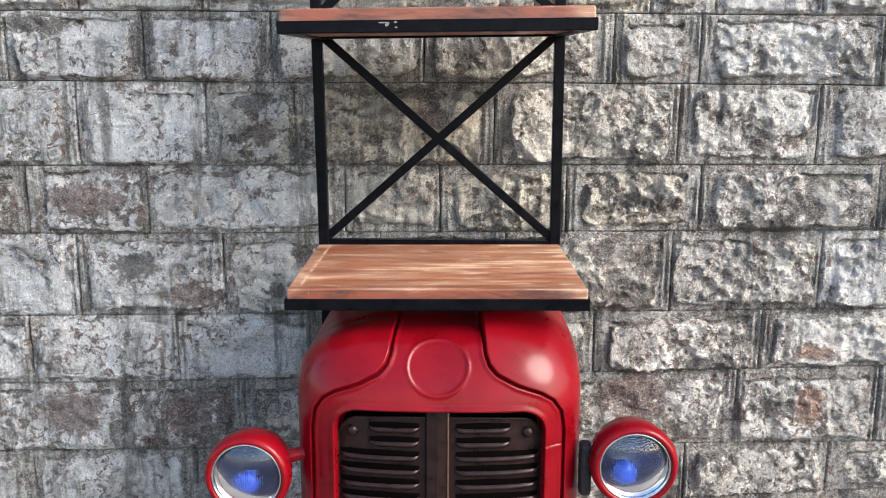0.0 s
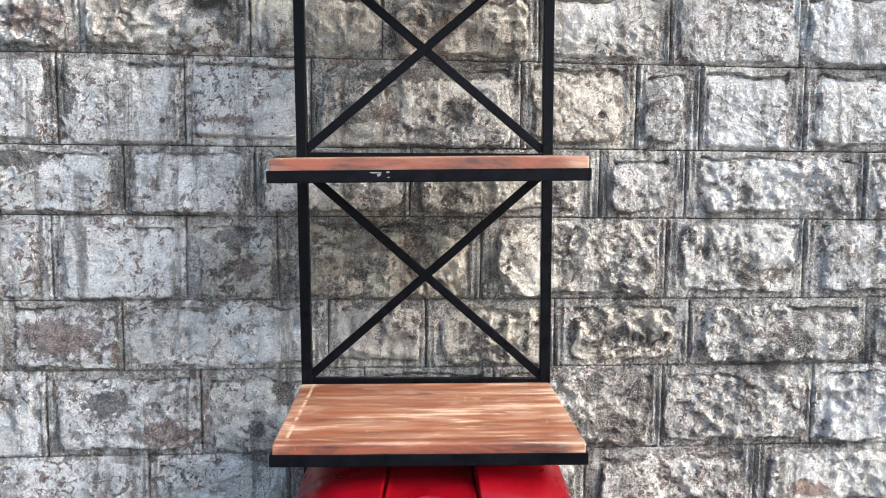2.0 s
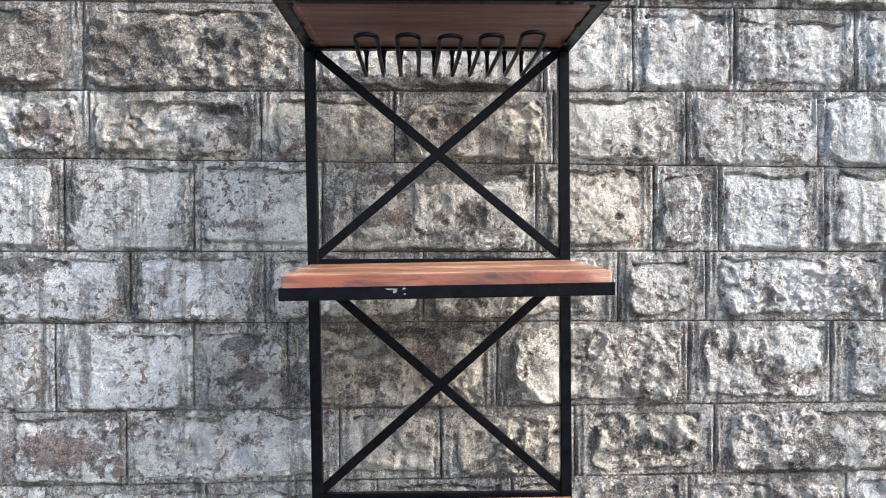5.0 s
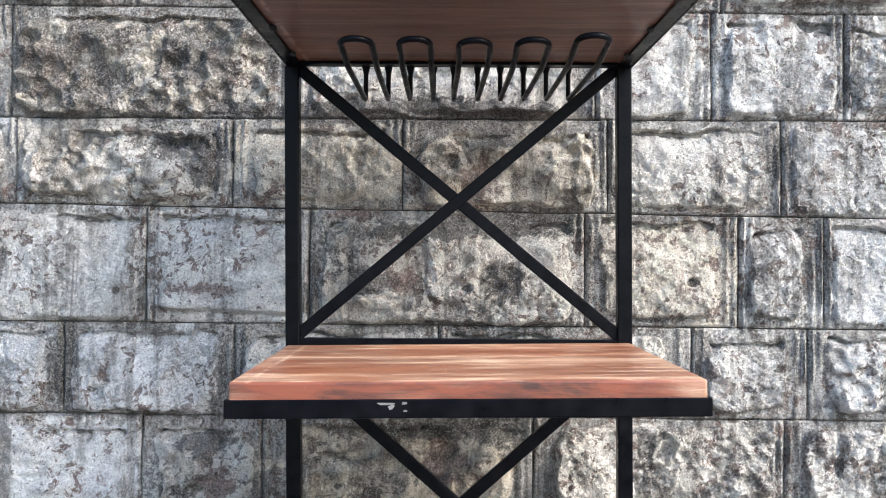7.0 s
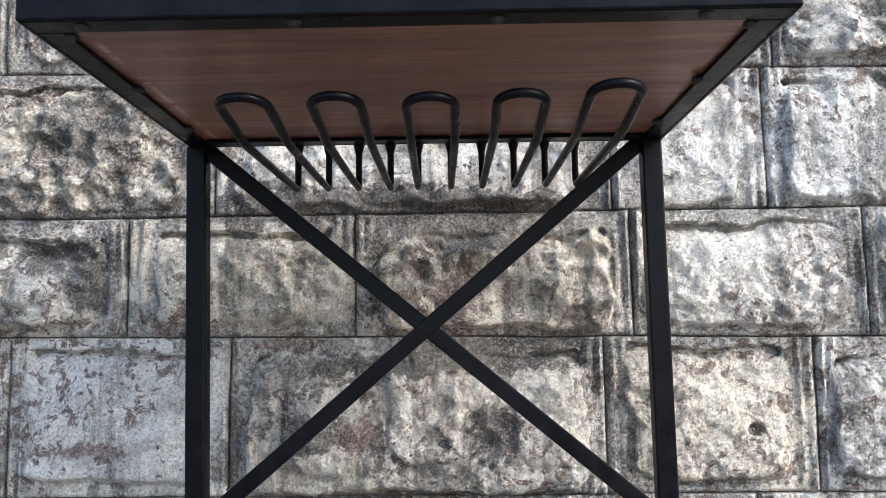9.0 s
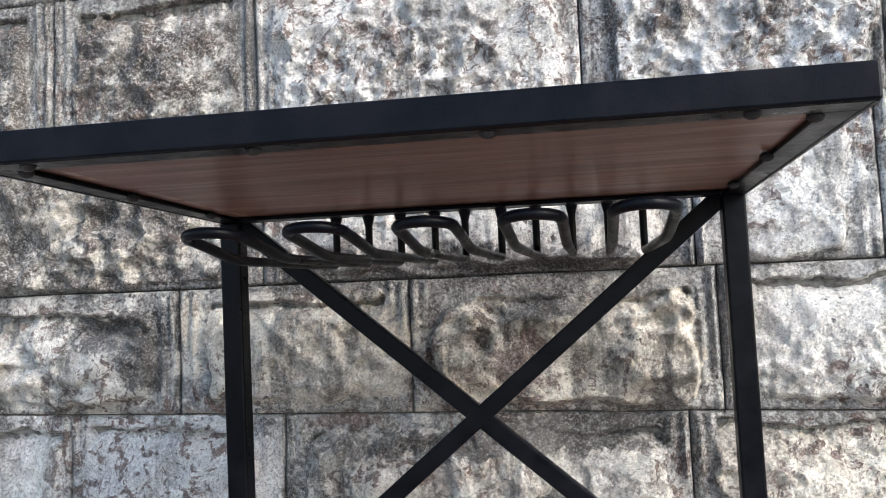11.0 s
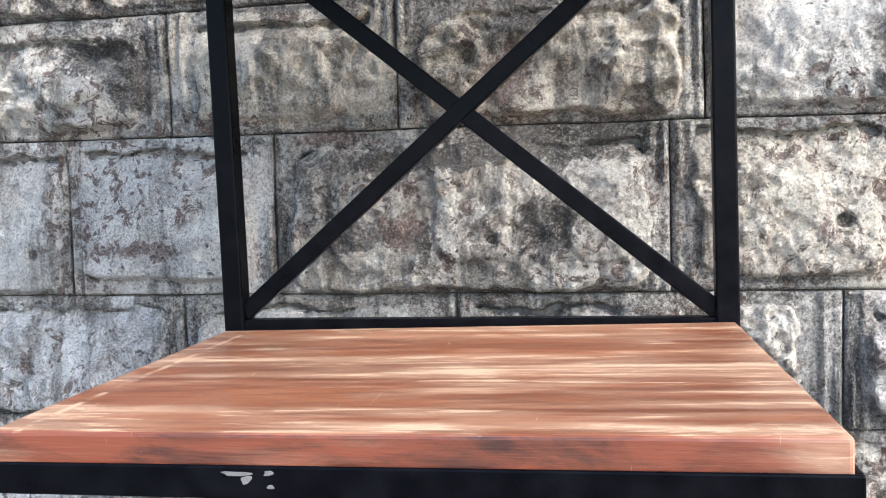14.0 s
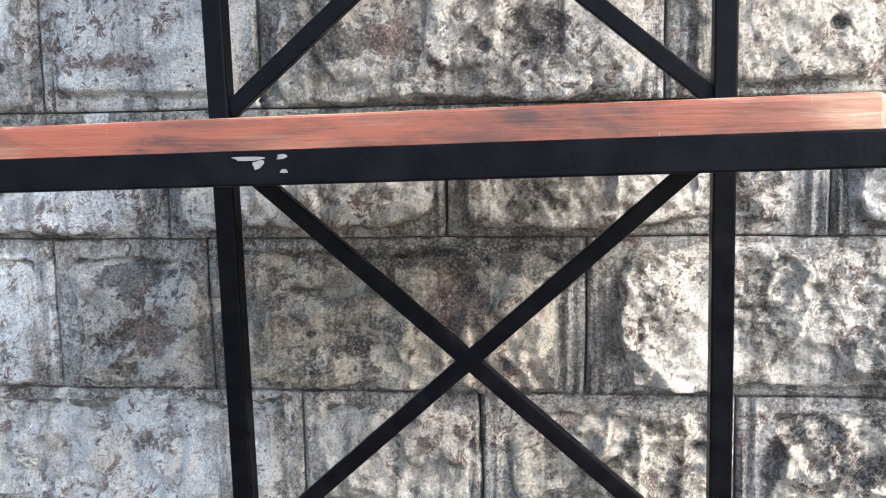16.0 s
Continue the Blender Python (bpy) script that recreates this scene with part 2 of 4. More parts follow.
def wood_material(name, dark, mid, pale, wash, gloss):
    """Old boards with a reddish stain, whitewash rubbed into the grain along x, and a satin varnish."""
    m = Mat(name, gloss)
    info = m.nodes.new("ShaderNodeObjectInfo")
    shift = m.nodes.new("ShaderNodeCombineXYZ")
    m.put(shift, 0, m.math("MULTIPLY", info.outputs["Random"], 7.0))
    m.put(shift, 1, m.math("MULTIPLY", info.outputs["Random"], 3.0))
    add = m.nodes.new("ShaderNodeVectorMath")
    m.put(add, 0, m.position())
    m.put(add, 1, shift.outputs[0])
    p = add.outputs[0]
    warp = m.noise(m.scaled(p, (3.5, 22, 22)), 1.0, 4, 0.6, 0.5)
    grain = m.noise(m.scaled(p, (7, 190, 190)), 1.0, 6, 0.65, 0.35)
    fibre = m.noise(m.scaled(p, (26, 700, 700)), 1.0, 3, 0.6)
    rub = m.noise(m.scaled(p, (2.6, 36, 36)), 1.0, 9, 0.66, 1.0)
    blot = m.noise(m.scaled(p, (6, 14, 14)), 1.0, 5, 0.62, 0.6)
    col = m.mix(m.step(warp, 0.30, 0.70), mid, dark)
    col = m.mix(m.math("MULTIPLY", m.step(grain, 0.46, 0.60), 0.7), col, dark)
    axes = m.nodes.new("ShaderNodeSeparateXYZ")
    m.put(axes, 0, m.position())
    ends = m.step(m.math("ABSOLUTE", axes.outputs[0]), 0.225, 0.29, 0.0, 0.06)
    cover = m.math("ADD", m.math("MULTIPLY", rub, 0.55), m.math("MULTIPLY", blot, 0.50))
    cover = m.math("ADD", m.math("ADD", cover, ends), m.math("MULTIPLY", m.noise(m.scaled(p, (2.0, 26, 26), (4, 2, 9)), 1.0, 5, 0.6, 0.7), 0.40))
    cover = m.math("ADD", cover, m.math("MULTIPLY", fibre, 0.10))
    side = m.nodes.new("ShaderNodeSeparateXYZ")
    m.put(side, 0, m.nodes.new("ShaderNodeNewGeometry").outputs["Normal"])
    edge = m.step(m.math("MULTIPLY", side.outputs[1], -1.0), 0.5, 0.9)
    cover = m.math("SUBTRACT", cover, m.math("MULTIPLY", edge, m.step(m.math("ABSOLUTE", axes.outputs[0]), 0.20, 0.28, 0.15, 0.07)))
    varnish = m.mix(m.step(m.noise(m.scaled(p, (9, 30, 30), (2, 7, 4)), 1.0, 6, 0.66, 0.8), 0.36, 0.62), (0.036, 0.014, 0.010), (0.175, 0.046, 0.022))
    col = m.mix(m.math("MULTIPLY", edge, m.step(blot, 0.40, 0.60, 0.86, 1.0)), col, varnish)
    col = m.mix(m.step(cover, wash - 0.10, wash + 0.20, 0.0, 0.55), col, pale)
    torn = m.math("ADD", m.math("MULTIPLY", m.noise(m.scaled(p, (4.2, 40, 40), (1, 5, 2)), 1.0, 12, 0.76, 1.9), 0.62), m.math("MULTIPLY", cover, 0.55))
    col = m.mix(m.math("MULTIPLY", m.step(torn, wash + 0.004, wash + 0.048, 0.0, 0.78), m.math("SUBTRACT", 1.0, m.math("MULTIPLY", edge, 0.6))), col, pale)
    col = m.mix(m.math("MULTIPLY", m.step(fibre, 0.50, 0.68), 0.42), col, dark)
    scratch = m.noise(m.scaled(p, (240, 14, 14), (3, 8, 1)), 1.0, 2, 0.5, 1.5)
    worn = m.math("MULTIPLY", m.step(scratch, 0.70, 0.73), m.step(m.noise(p, 11.0, 2, 0.5), 0.56, 0.60))
    col = m.mix(m.math("MULTIPLY", worn, 0.55), col, pale)
    # filler rubbed into the joint of the end strip
    joint = m.math("SUBTRACT", 1.0, m.step(m.math("ABSOLUTE", m.math("ADD", axes.outputs[0], 0.2555)), 0.0015, 0.0048))
    joint = m.math("MULTIPLY", joint, m.step(m.noise(m.scaled(p, (18, 26, 26), (5, 3, 1)), 1.0, 6, 0.7, 0.6), 0.44, 0.56))
    col = m.mix(m.math("MULTIPLY", joint, m.math("SUBTRACT", 0.75, m.math("MULTIPLY", edge, 0.75))), col, pale)
    knots = m.cells(m.scaled(p, (3.1, 9, 9)), 1.0)
    col = m.mix(m.step(knots, 0.03, 0.09, 0.75, 0.0), col, (0.07, 0.022, 0.012))
    m.bsdf.inputs["Coat Weight"].default_value = 0.14
    m.bsdf.inputs["Coat Roughness"].default_value = 0.25
    rough = m.step(rub, 0.3, 0.7, gloss - 0.08, gloss + 0.12)
    return m.done(col, rough, m.bump(m.math("ADD", grain, m.math("MULTIPLY", fibre, 0.6)), 0.28, 0.0014))


def red_material():
    m = Mat("red_enamel", 0.3)
    m.bsdf.inputs["Specular IOR Level"].default_value = 0.08
    p = m.position()
    cloud = m.noise(p, 13, 4, 0.6)
    peel = m.noise(p, 340, 2, 0.5)
    col = m.mix(m.step(cloud, 0.3, 0.7), (0.118, 0.0010, 0.0036), (0.160, 0.0016, 0.0055))
    speck = m.step(m.noise(p, 170, 3, 0.7), 0.755, 0.775)
    col = m.mix(m.math("MULTIPLY", speck, 0.5), col, (0.30, 0.16, 0.13))
    m.bsdf.inputs["Coat Weight"].default_value = 0.22
    m.bsdf.inputs["Coat Roughness"].default_value = 0.16
    return m.done(col, m.step(cloud, 0.3, 0.7, 0.26, 0.38), m.bump(m.math("ADD", peel, m.math("MULTIPLY", cloud, 3.0)), 0.10, 0.0008))


def bronze_material():
    m = Mat("brown_grille_paint", 0.36, 0.0)
    m.bsdf.inputs["Specular IOR Level"].default_value = 0.2
    p = m.position()
    n = m.noise(p, 40, 5, 0.65)
    col = m.mix(m.step(n, 0.32, 0.7), (0.0085, 0.0040, 0.0036), (0.0180, 0.0086, 0.0078))
    return m.done(col, m.step(n, 0.3, 0.7, 0.26, 0.40), m.bump(m.noise(p, 240, 3), 0.10, 0.0006))


def plain_metal(name, colour, roughness, metallic=1.0):
    m = Mat(name, roughness, metallic)
    n = m.noise(m.position(), 120, 4, 0.6)
    dim = tuple(c * 0.72 for c in colour)
    return m.done(m.mix(m.step(n, 0.3, 0.7), dim, colour), m.step(n, 0.3, 0.7, roughness * 0.8, roughness * 1.25))


def ground_material():
    m = Mat("worn_concrete_ground", 0.9)
    p = m.position()
    n, f = m.noise(p, 1.7, 6, 0.6, 0.3), m.noise(p, 75, 5, 0.65)
    col = m.mix(m.step(n, 0.3, 0.7), (0.13, 0.125, 0.115), (0.24, 0.23, 0.21))
    col = m.mix(m.math("MULTIPLY", m.step(f, 0.4, 0.65), 0.45), col, (0.09, 0.087, 0.08))
    return m.done(col, None, m.bump(f, 0.5, 0.006))


STONE, MORTAR, STEEL = stone_material(), mortar_material(), steel_material()
WOOD = wood_material("whitewashed_red_wood", (0.150, 0.043, 0.019), (0.305, 0.100, 0.040), (0.660, 0.455, 0.300), 0.780, 0.40)
# darker brown copy of the wood, hardly any whitewash, for the top panel
WOOD_UNDER = wood_material("darker_board_underside", (0.085, 0.035, 0.022), (0.190, 0.088, 0.056), (0.30, 0.20, 0.145), 0.98, 0.45)
RED, BRONZE = red_material(), bronze_material()
CHROME = plain_metal("dull_chrome", (0.62, 0.62, 0.63), 0.16)
BRASS_EDGE = plain_metal("worn_copper_edge", (0.42, 0.24, 0.16), 0.35)
BLACK = plain_metal("black_rubber", (0.006, 0.006, 0.007), 0.7, 0.0)
GROUND = ground_material()
# near-black without gloss, for the shade painted in the grille
shade_maker = Mat("painted_shade", 1.0)
shade_maker.bsdf.inputs["Specular IOR Level"].default_value = 0.0
SHADE_BLACK = shade_maker.done((0.0025, 0.002, 0.002))
REFLECTED_BLUE = plain_metal("reflected_blue", (0.018, 0.075, 0.46), 0.3, 0.0)
SCUFF = plain_metal("bare_primer", (0.17, 0.165, 0.16), 0.6, 0.0)
lens_maker = Mat("fluted_lamp_glass", 0.03)
lens_maker.bsdf.inputs["Transmission Weight"].default_value = 1.0
lens_maker.bsdf.inputs["IOR"].default_value = 1.48
LENS = lens_maker.done((0.80, 0.88, 1.0))
REFLECTOR = plain_metal("aged_lamp_reflector", (0.24, 0.27, 0.33), 0.22)


# ---- mesh helpers ----
def mesh_of(name, verts, faces, material, smooth=False):
    me = bpy.data.meshes.new(name)
    me.from_pydata([tuple(map(float, v)) for v in verts], [], [tuple(map(int, f)) for f in faces])
    me.materials.append(material)
    if smooth:
        me.polygons.foreach_set("use_smooth", [True] * len(me.polygons))
    me.update()
    return me


def thing(name, at, label, category, group="", kind=""):
    """An Empty at a thing's base, which parents its parts."""
    ob = new(name)
    ob.empty_display_size = 0.05
    ob.location = at
    return tagged(ob, label, category, group, kind)


def origin_of(ob):
    """Where an object's origin stands in the world (parents only shift here)."""
    at = Vector(ob.location)
    return at + origin_of(ob.parent) if ob.parent else at


def part_mesh(name, me, parent, label=""):
    """A mesh in world coordinates becomes a part, its origin at its own middle."""
    co = np.empty(len(me.vertices) * 3)
    me.vertices.foreach_get("co", co)
    co = co.reshape(-1, 3)
    mid = Vector((co.min(0) + co.max(0)) / 2)
    me.transform(Matrix.Translation(-mid))
    ob = new(name, me)
    ob.parent = parent
    ob.location = mid - (origin_of(parent) if parent else Vector())
    return tagged(ob, label)


def part(name, bm, material, parent, label="", smooth=False):
    """Links a bmesh as ONE mesh object under a thing or under a part."""
    me = bpy.data.meshes.new(name)
    bmesh.ops.recalc_face_normals(bm, faces=bm.faces)
    bm.to_mesh(me)
    bm.free()
    me.materials.append(material)
    if smooth:
        me.polygons.foreach_set("use_smooth", [True] * len(me.polygons))
    return part_mesh(name, me, parent, label)


def hexa(corners, bevel=0.0015, segments=2):
    """A six-sided solid from its eight corners (bottom ring, then top ring), edges rounded."""
    bm = bmesh.new()
    v = [bm.verts.new(c) for c in corners]
    for f in ((3, 2, 1, 0), (4, 5, 6, 7), (0, 1, 5, 4), (1, 2, 6, 5), (2, 3, 7, 6), (3, 0, 4, 7)):
        bm.faces.new([v[i] for i in f])
    if bevel:
        bmesh.ops.bevel(bm, geom=bm.edges[:], offset=bevel, segments=segments, profile=0.5, affect="EDGES")
    return bm


def block(lo, hi, bevel=0.0015, warp=None, segments=2):
    (x0, y0, z0), (x1, y1, z1) = lo, hi
    c = [(x0, y0, z0), (x1, y0, z0), (x1, y1, z0), (x0, y1, z0), (x0, y0, z1), (x1, y0, z1), (x1, y1, z1), (x0, y1, z1)]
    return hexa([warp(*p) for p in c] if warp else c, bevel, segments)


def bar(a, b, wide, deep, bevel=0.0015):
    """A straight bar from a to b in the plane of the back frame: wide across, deep along y."""
    a, b = Vector(a), Vector(b)
    d = (b - a).normalized()
    s = Vector((0, 1, 0)).cross(d).normalized() * wide / 2
    y = Vector((0, deep / 2, 0))
    return hexa([a - s - y, a + s - y, a + s + y, a - s + y, b - s - y, b + s - y, b + s + y, b - s + y], bevel)


def tube(path, radii, sides=10):
    """A round rod along a path, with a radius at each point."""
    bm = bmesh.new()
    rings, n = [], len(path)
    for i, p in enumerate(path):
        p = Vector(p)
        d = (Vector(path[min(i + 1, n - 1)]) - Vector(path[max(i - 1, 0)])).normalized()
        side = d.cross(Vector((0.3, 0.2, 1)) if abs(d.z) < 0.9 else Vector((1, 0, 0))).normalized()
        up = side.cross(d)
        if rings:
            prev = rings[-1][1]
            side = (prev - d * prev.dot(d)).normalized()
            up = side.cross(d)
        ring = [bm.verts.new(p + (side * math.cos(a) + up * math.sin(a)) * radii[i])
                for a in (2 * math.pi * k / sides for k in range(sides))]
        rings.append((ring, side))
    for (r0, _), (r1, _) in zip(rings, rings[1:]):
        for k in range(sides):
            bm.faces.new((r0[k], r0[(k + 1) % sides], r1[(k + 1) % sides], r1[k]))
    bm.faces.new(rings[0][0])
    bm.faces.new(rings[-1][0][::-1])
    return bm


def lathe(profile, centre, sides=56):
    """Turns (radius, y) pairs round an axis along y through centre."""
    bm = bmesh.new()
    cx, cy, cz = centre
    rings = []
    for r, y in profile:
        if r < 1e-6:
            rings.append([bm.verts.new((cx, cy + y, cz))] * sides)
        else:
            rings.append([bm.verts.new((cx + r * math.cos(2 * math.pi * k / sides), cy + y, cz + r * math.sin(2 * math.pi * k / sides)))
                          for k in range(sides)])
    for r0, r1 in zip(rings, rings[1:]):
        for k in range(sides):
            q = []
            for v in (r0[k], r0[(k + 1) % sides], r1[(k + 1) % sides], r1[k]):
                if v not in q:
                    q.append(v)
            if len(q) > 2:
                bm.faces.new(q)
    return bm


TABLE = np.random.RandomState(7).rand(256, 256)


def value_noise(x, y):
    xi, yi = np.floor(x).astype(int), np.floor(y).astype(int)
    fx, fy = x - xi, y - yi
    fx, fy = fx * fx * (3 - 2 * fx), fy * fy * (3 - 2 * fy)
    a, b = TABLE[xi % 256, yi % 256], TABLE[(xi + 1) % 256, yi % 256]
    c, d = TABLE[xi % 256, (yi + 1) % 256], TABLE[(xi + 1) % 256, (yi + 1) % 256]
    return (a * (1 - fx) + b * fx) * (1 - fy) + (c * (1 - fx) + d * fx) * fy


def fbm(x, y, octaves=4, gain=0.5):
    total, amp, norm = 0.0, 1.0, 0.0
    for i in range(octaves):
        total = total + amp * value_noise(x * 2 ** i + 17.3 * i, y * 2 ** i + 5.9 * i)
        norm += amp
        amp *= gain
    return total / norm


def scoops(x, y, seed, cup=1.1, spread=0.8):
    """Chip scars: shallow cups of random depth that meet in sharp ridges, as a hammer leaves them (about 0 to 1)."""
    xi, yi = np.floor(x).astype(int), np.floor(y).astype(int)
    best = np.full(x.shape, 9.0)
    for i in (-1, 0, 1):
        for j in (-1, 0, 1):
            a, b = (xi + i + seed * 7) % 256, (yi + j + seed * 13) % 256
            cx, cy = xi + i + TABLE[a, b], yi + j + TABLE[b, a]
            depth = TABLE[(a + 91) % 256, (b + 47) % 256]
            lean = (TABLE[(a + 33) % 256, (b + 5) % 256] - 0.5) * (x - cx) + (TABLE[(a + 7) % 256, (b + 61) % 256] - 0.5) * (y - cy)
            best = np.minimum(best, spread * depth + 0.7 * lean + cup * ((x - cx) ** 2 + (y - cy) ** 2))
    return best


def smooth(t, a, b):
    t = np.clip((t - a) / (b - a), 0, 1)
    return t * t * (3 - 2 * t)


# ---- setting ----
WALL_Y = 0.132
ground = tagged(new("ground", mesh_of("ground", [(-400, -400, 0), (400, -400, 0), (400, 400, 0), (-400, 400, 0)], [(0, 1, 2, 3)], GROUND)),
                "worn grey concrete yard ground", "ground", kind="structure")
wall = new("wall_north", bpy.data.meshes.new("wall_north"))
core = block((-3.2, WALL_Y + 0.011, -0.3), (3.2, WALL_Y + 0.25, 3.05), 0)
core.to_mesh(wall.data)
core.free()
wall.data.materials.append(MORTAR)
tagged(wall, "old coursed stone block wall with flaking white limewash and black mould", "wall", kind="structure")


# ---- the stand ----
def skewer(front_x, back_x, left=0.0, right=0.0, dip=0.0, depth=0.42):
    """The shelves sit a little askew on the back frame; dip lowers the front edge."""
    def skew(x, y, z):
        f = min(max(-y / depth, 0), 1)
        return (x + front_x * f + back_x * (1 - f), y * depth / 0.435, z + left + (right - left) * (x + 0.289) / 0.578 - dip * f)
    return skew


stand = thing("bar_rack_stand", (0, 0, 0), "black steel rack with three whitewashed wood shelves and glass hooks", "rack")


def left_x(z):
    return -0.286 - 0.0125 * (z - 0.95)


def right_x(z):
    return 0.2865 - 0.0045 * (z - 0.95)


TUBE = 0.024
for edge, sign, label in ((left_x, 1, ""), (right_x, -1, "")):
    ring = []
    for z in (0.0, 1.934):
        a, b = edge(z), edge(z) + sign * TUBE
        x0, x1 = min(a, b), max(a, b)
        ring += [(x0, 0, z), (x1, 0, z), (x1, TUBE, z), (x0, TUBE, z)]
    part("post", hexa(ring, 0.0022), STEEL, stand)

# cross braces, two to a panel; one of each pair runs just behind the other
for z0, z1 in ((0.967, 1.432), (1.484, 1.932)):
    for k, (xa, xb) in enumerate(((left_x(z0) + 0.022, right_x(z1) - 0.022), (right_x(z0) - 0.022, left_x(z1) + 0.022))):
        part("cross_brace", bar((xa, 0.0125 + 0.0012 * k, z0), (xb, 0.0125 + 0.0012 * k, z1), 0.0195, 0.0135, 0.0014), STEEL, stand)
    part("back_rail", block((left_x(z0) + TUBE, 0.003, z0 - 0.034), (right_x(z0) - TUBE, 0.021, z0 - 0.0065), 0.0012), STEEL, stand)
for z in (0.30,):
    part("back_rail", block((left_x(z) + TUBE, 0.003, z), (right_x(z) - TUBE, 0.021, z + 0.024), 0.0012), STEEL, stand)


def shelf(z, top, wood_proud, warp, planks):
    """An angle-iron frame with boards lying on its flange: z is the underside, top the upper edge of the boards."""
    tall, thick, flange = 0.0225, 0.004, 0.026
    frame_part = part("shelf_frame_front", block((-0.289, -0.435, z), (0.289, -0.435 + thick, z + tall), 0.0016, warp), STEEL, stand)
    part("flange_front", block((-0.285, -0.431, z), (0.285, -0.431 + flange, z + thick), 0.0008, warp), STEEL, stand)
    part("flange_back", block((-0.262, -0.024, z), (0.262, 0.0, z + thick), 0.0008, warp), STEEL, stand)
    part("shelf_frame_back", block((-0.262, -0.003, z + thick), (0.262, 0.001, z + tall), 0.0008, warp), STEEL, stand)
    for s in (-1, 1):
        a, b = sorted((s * 0.289, s * (0.289 - thick)))
        part("shelf_frame_side", block((a, -0.431, z), (b, 0.0, z + tall), 0.0012, warp), STEEL, stand)
        a, b = sorted((s * (0.289 - thick), s * (0.289 - flange)))
        part("flange_side", block((a, -0.405, z + 0.0005), (b, 0.0, z + thick + 0.0005), 0.0008, warp), STEEL, stand)
    # boards
    y0, y1 = -0.4305 - wood_proud, -0.0035
    cuts = np.linspace(y0, y1, planks + 1)
    for a, b in zip(cuts, cuts[1:]):
        bm = block((-0.2845 - wood_proud, a + 0.0002, z + thick + 0.001), (0.2845 + wood_proud, b - 0.0002, top), 0.0034, warp, 3)
        part("shelf_board", bm, WOOD, stand, "whitewashed reddish wood board")


shelf(0.9095, 0.9500, 0.0, skewer(0.008, -0.001, -0.001, 0.004, 0.003, 0.436), 1)
shelf(1.4250, 1.4685, 0.0, skewer(0.0065, -0.005, -0.0025, 0.0055, 0.006, 0.416), 1)


def top_shelf(z):
    """The uppermost shelf, seen from below: its boards are flush in the frame, over a darker brown panel."""
    warp = skewer(0.0, -0.006, 0.001, -0.002, 0.005, 0.426)
    tall, thick, flange = 0.0225, 0.004, 0.024
    part("shelf_frame_front", block((-0.289, -0.435, z), (0.289, -0.435 + thick, z + tall), 0.0018, warp), STEEL, stand)
    part("flange_front", block((-0.285, -0.431, z), (0.285, -0.431 + flange, z + thick), 0.0008, warp), STEEL, stand)
    part("flange_back", block((-0.262, -0.020, z), (0.262, 0.0, z + thick), 0.0008, warp), STEEL, stand)
    part("shelf_frame_back", block((-0.289, 0.001, z), (0.289, 0.005, z + tall), 0.0008, warp), STEEL, stand)
    for s in (-1, 1):
        a, b = sorted((s * 0.289, s * (0.289 - thick)))
        part("shelf_frame_side", block((a, -0.431, z), (b, 0.001, z + tall), 0.0012, warp), STEEL, stand)
        a, b = sorted((s * (0.289 - thick), s * (0.289 - flange)))
        part("flange_side", block((a, -0.405, z + 0.0005), (b, 0.0, z + thick + 0.0005), 0.0008, warp), STEEL, stand)
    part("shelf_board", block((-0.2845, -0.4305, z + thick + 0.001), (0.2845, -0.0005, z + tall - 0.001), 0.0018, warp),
         WOOD_UNDER, stand, "darker brown wood panel seen from below")
    # bolt heads under the frame
    spots = [(x, -0.421) for x in (-0.245, -0.084, 0.068, 0.222)]
    spots += [(s * 0.262, y) for s in (-1, 1) for y in (-0.398, -0.250, -0.09)]
    for x, y in spots:
        x, y, zz = warp(x, y, z)
        bm = bmesh.new()
        bmesh.ops.create_uvsphere(bm, u_segments=12, v_segments=8, radius=0.0056)
        bmesh.ops.transform(bm, matrix=Matrix.Translation((x, y, zz)) @ Matrix.Diagonal((1, 1, 0.7, 1)), verts=bm.verts)
        part("bolt", bm, BLACK, stand, smooth=True)


top_shelf(1.9320)


def hook(legs, tip, drop, reach, wide):
    """A bent rod: two legs down from the back rail, then forward in a long loop for stemmed glasses."""
    r, z, y = 0.0041, drop, 0.0125
    path, radii = [], []
    mid = sum(legs) / 2
    for side, x in ((0, legs[0]), (1, legs[1])):
        run = [(x, y, 1.938), (x, y, 1.930), (x, y, 1.921), (x, y, z + 0.012)]
        run += [(x, y - 0.009 * (1 - math.cos(a)), z + 0.009 * (1 - math.sin(a)) + 0.0005) for a in (0.5, 1.0, 1.45)]
        end = tip + (-wide if side == 0 else wide)
        for f, sag in ((0.25, 0.0036), (0.50, 0.0072), (0.70, 0.0100), (0.77, 0.0104), (0.82, 0.0090), (0.92, 0.0046), (1.0, 0.0012)):
            run.append((x + (end - x) * min(1.0, f * 1.12), y - 0.01 + (reach + 0.02 - y + 0.01) * f, z - sag))
        rad = [r * 2.0, r * 1.55, r] + [r] * (len(run) - 3)
        if side == 0:
            path += run
            radii += rad
            for k in range(1, 12):
                a = math.pi * k / 12
                path.append((tip - wide * math.cos(a), reach + 0.02 - 0.021 * math.sin(a), z - 0.0012 + 0.002 * math.sin(a)))
                radii.append(r)
        else:
            path += run[::-1]
            radii += rad[::-1]
    part("glass_hook", tube(path, radii), STEEL, stand, "bent black rod hook for stemmed glasses", smooth=True)


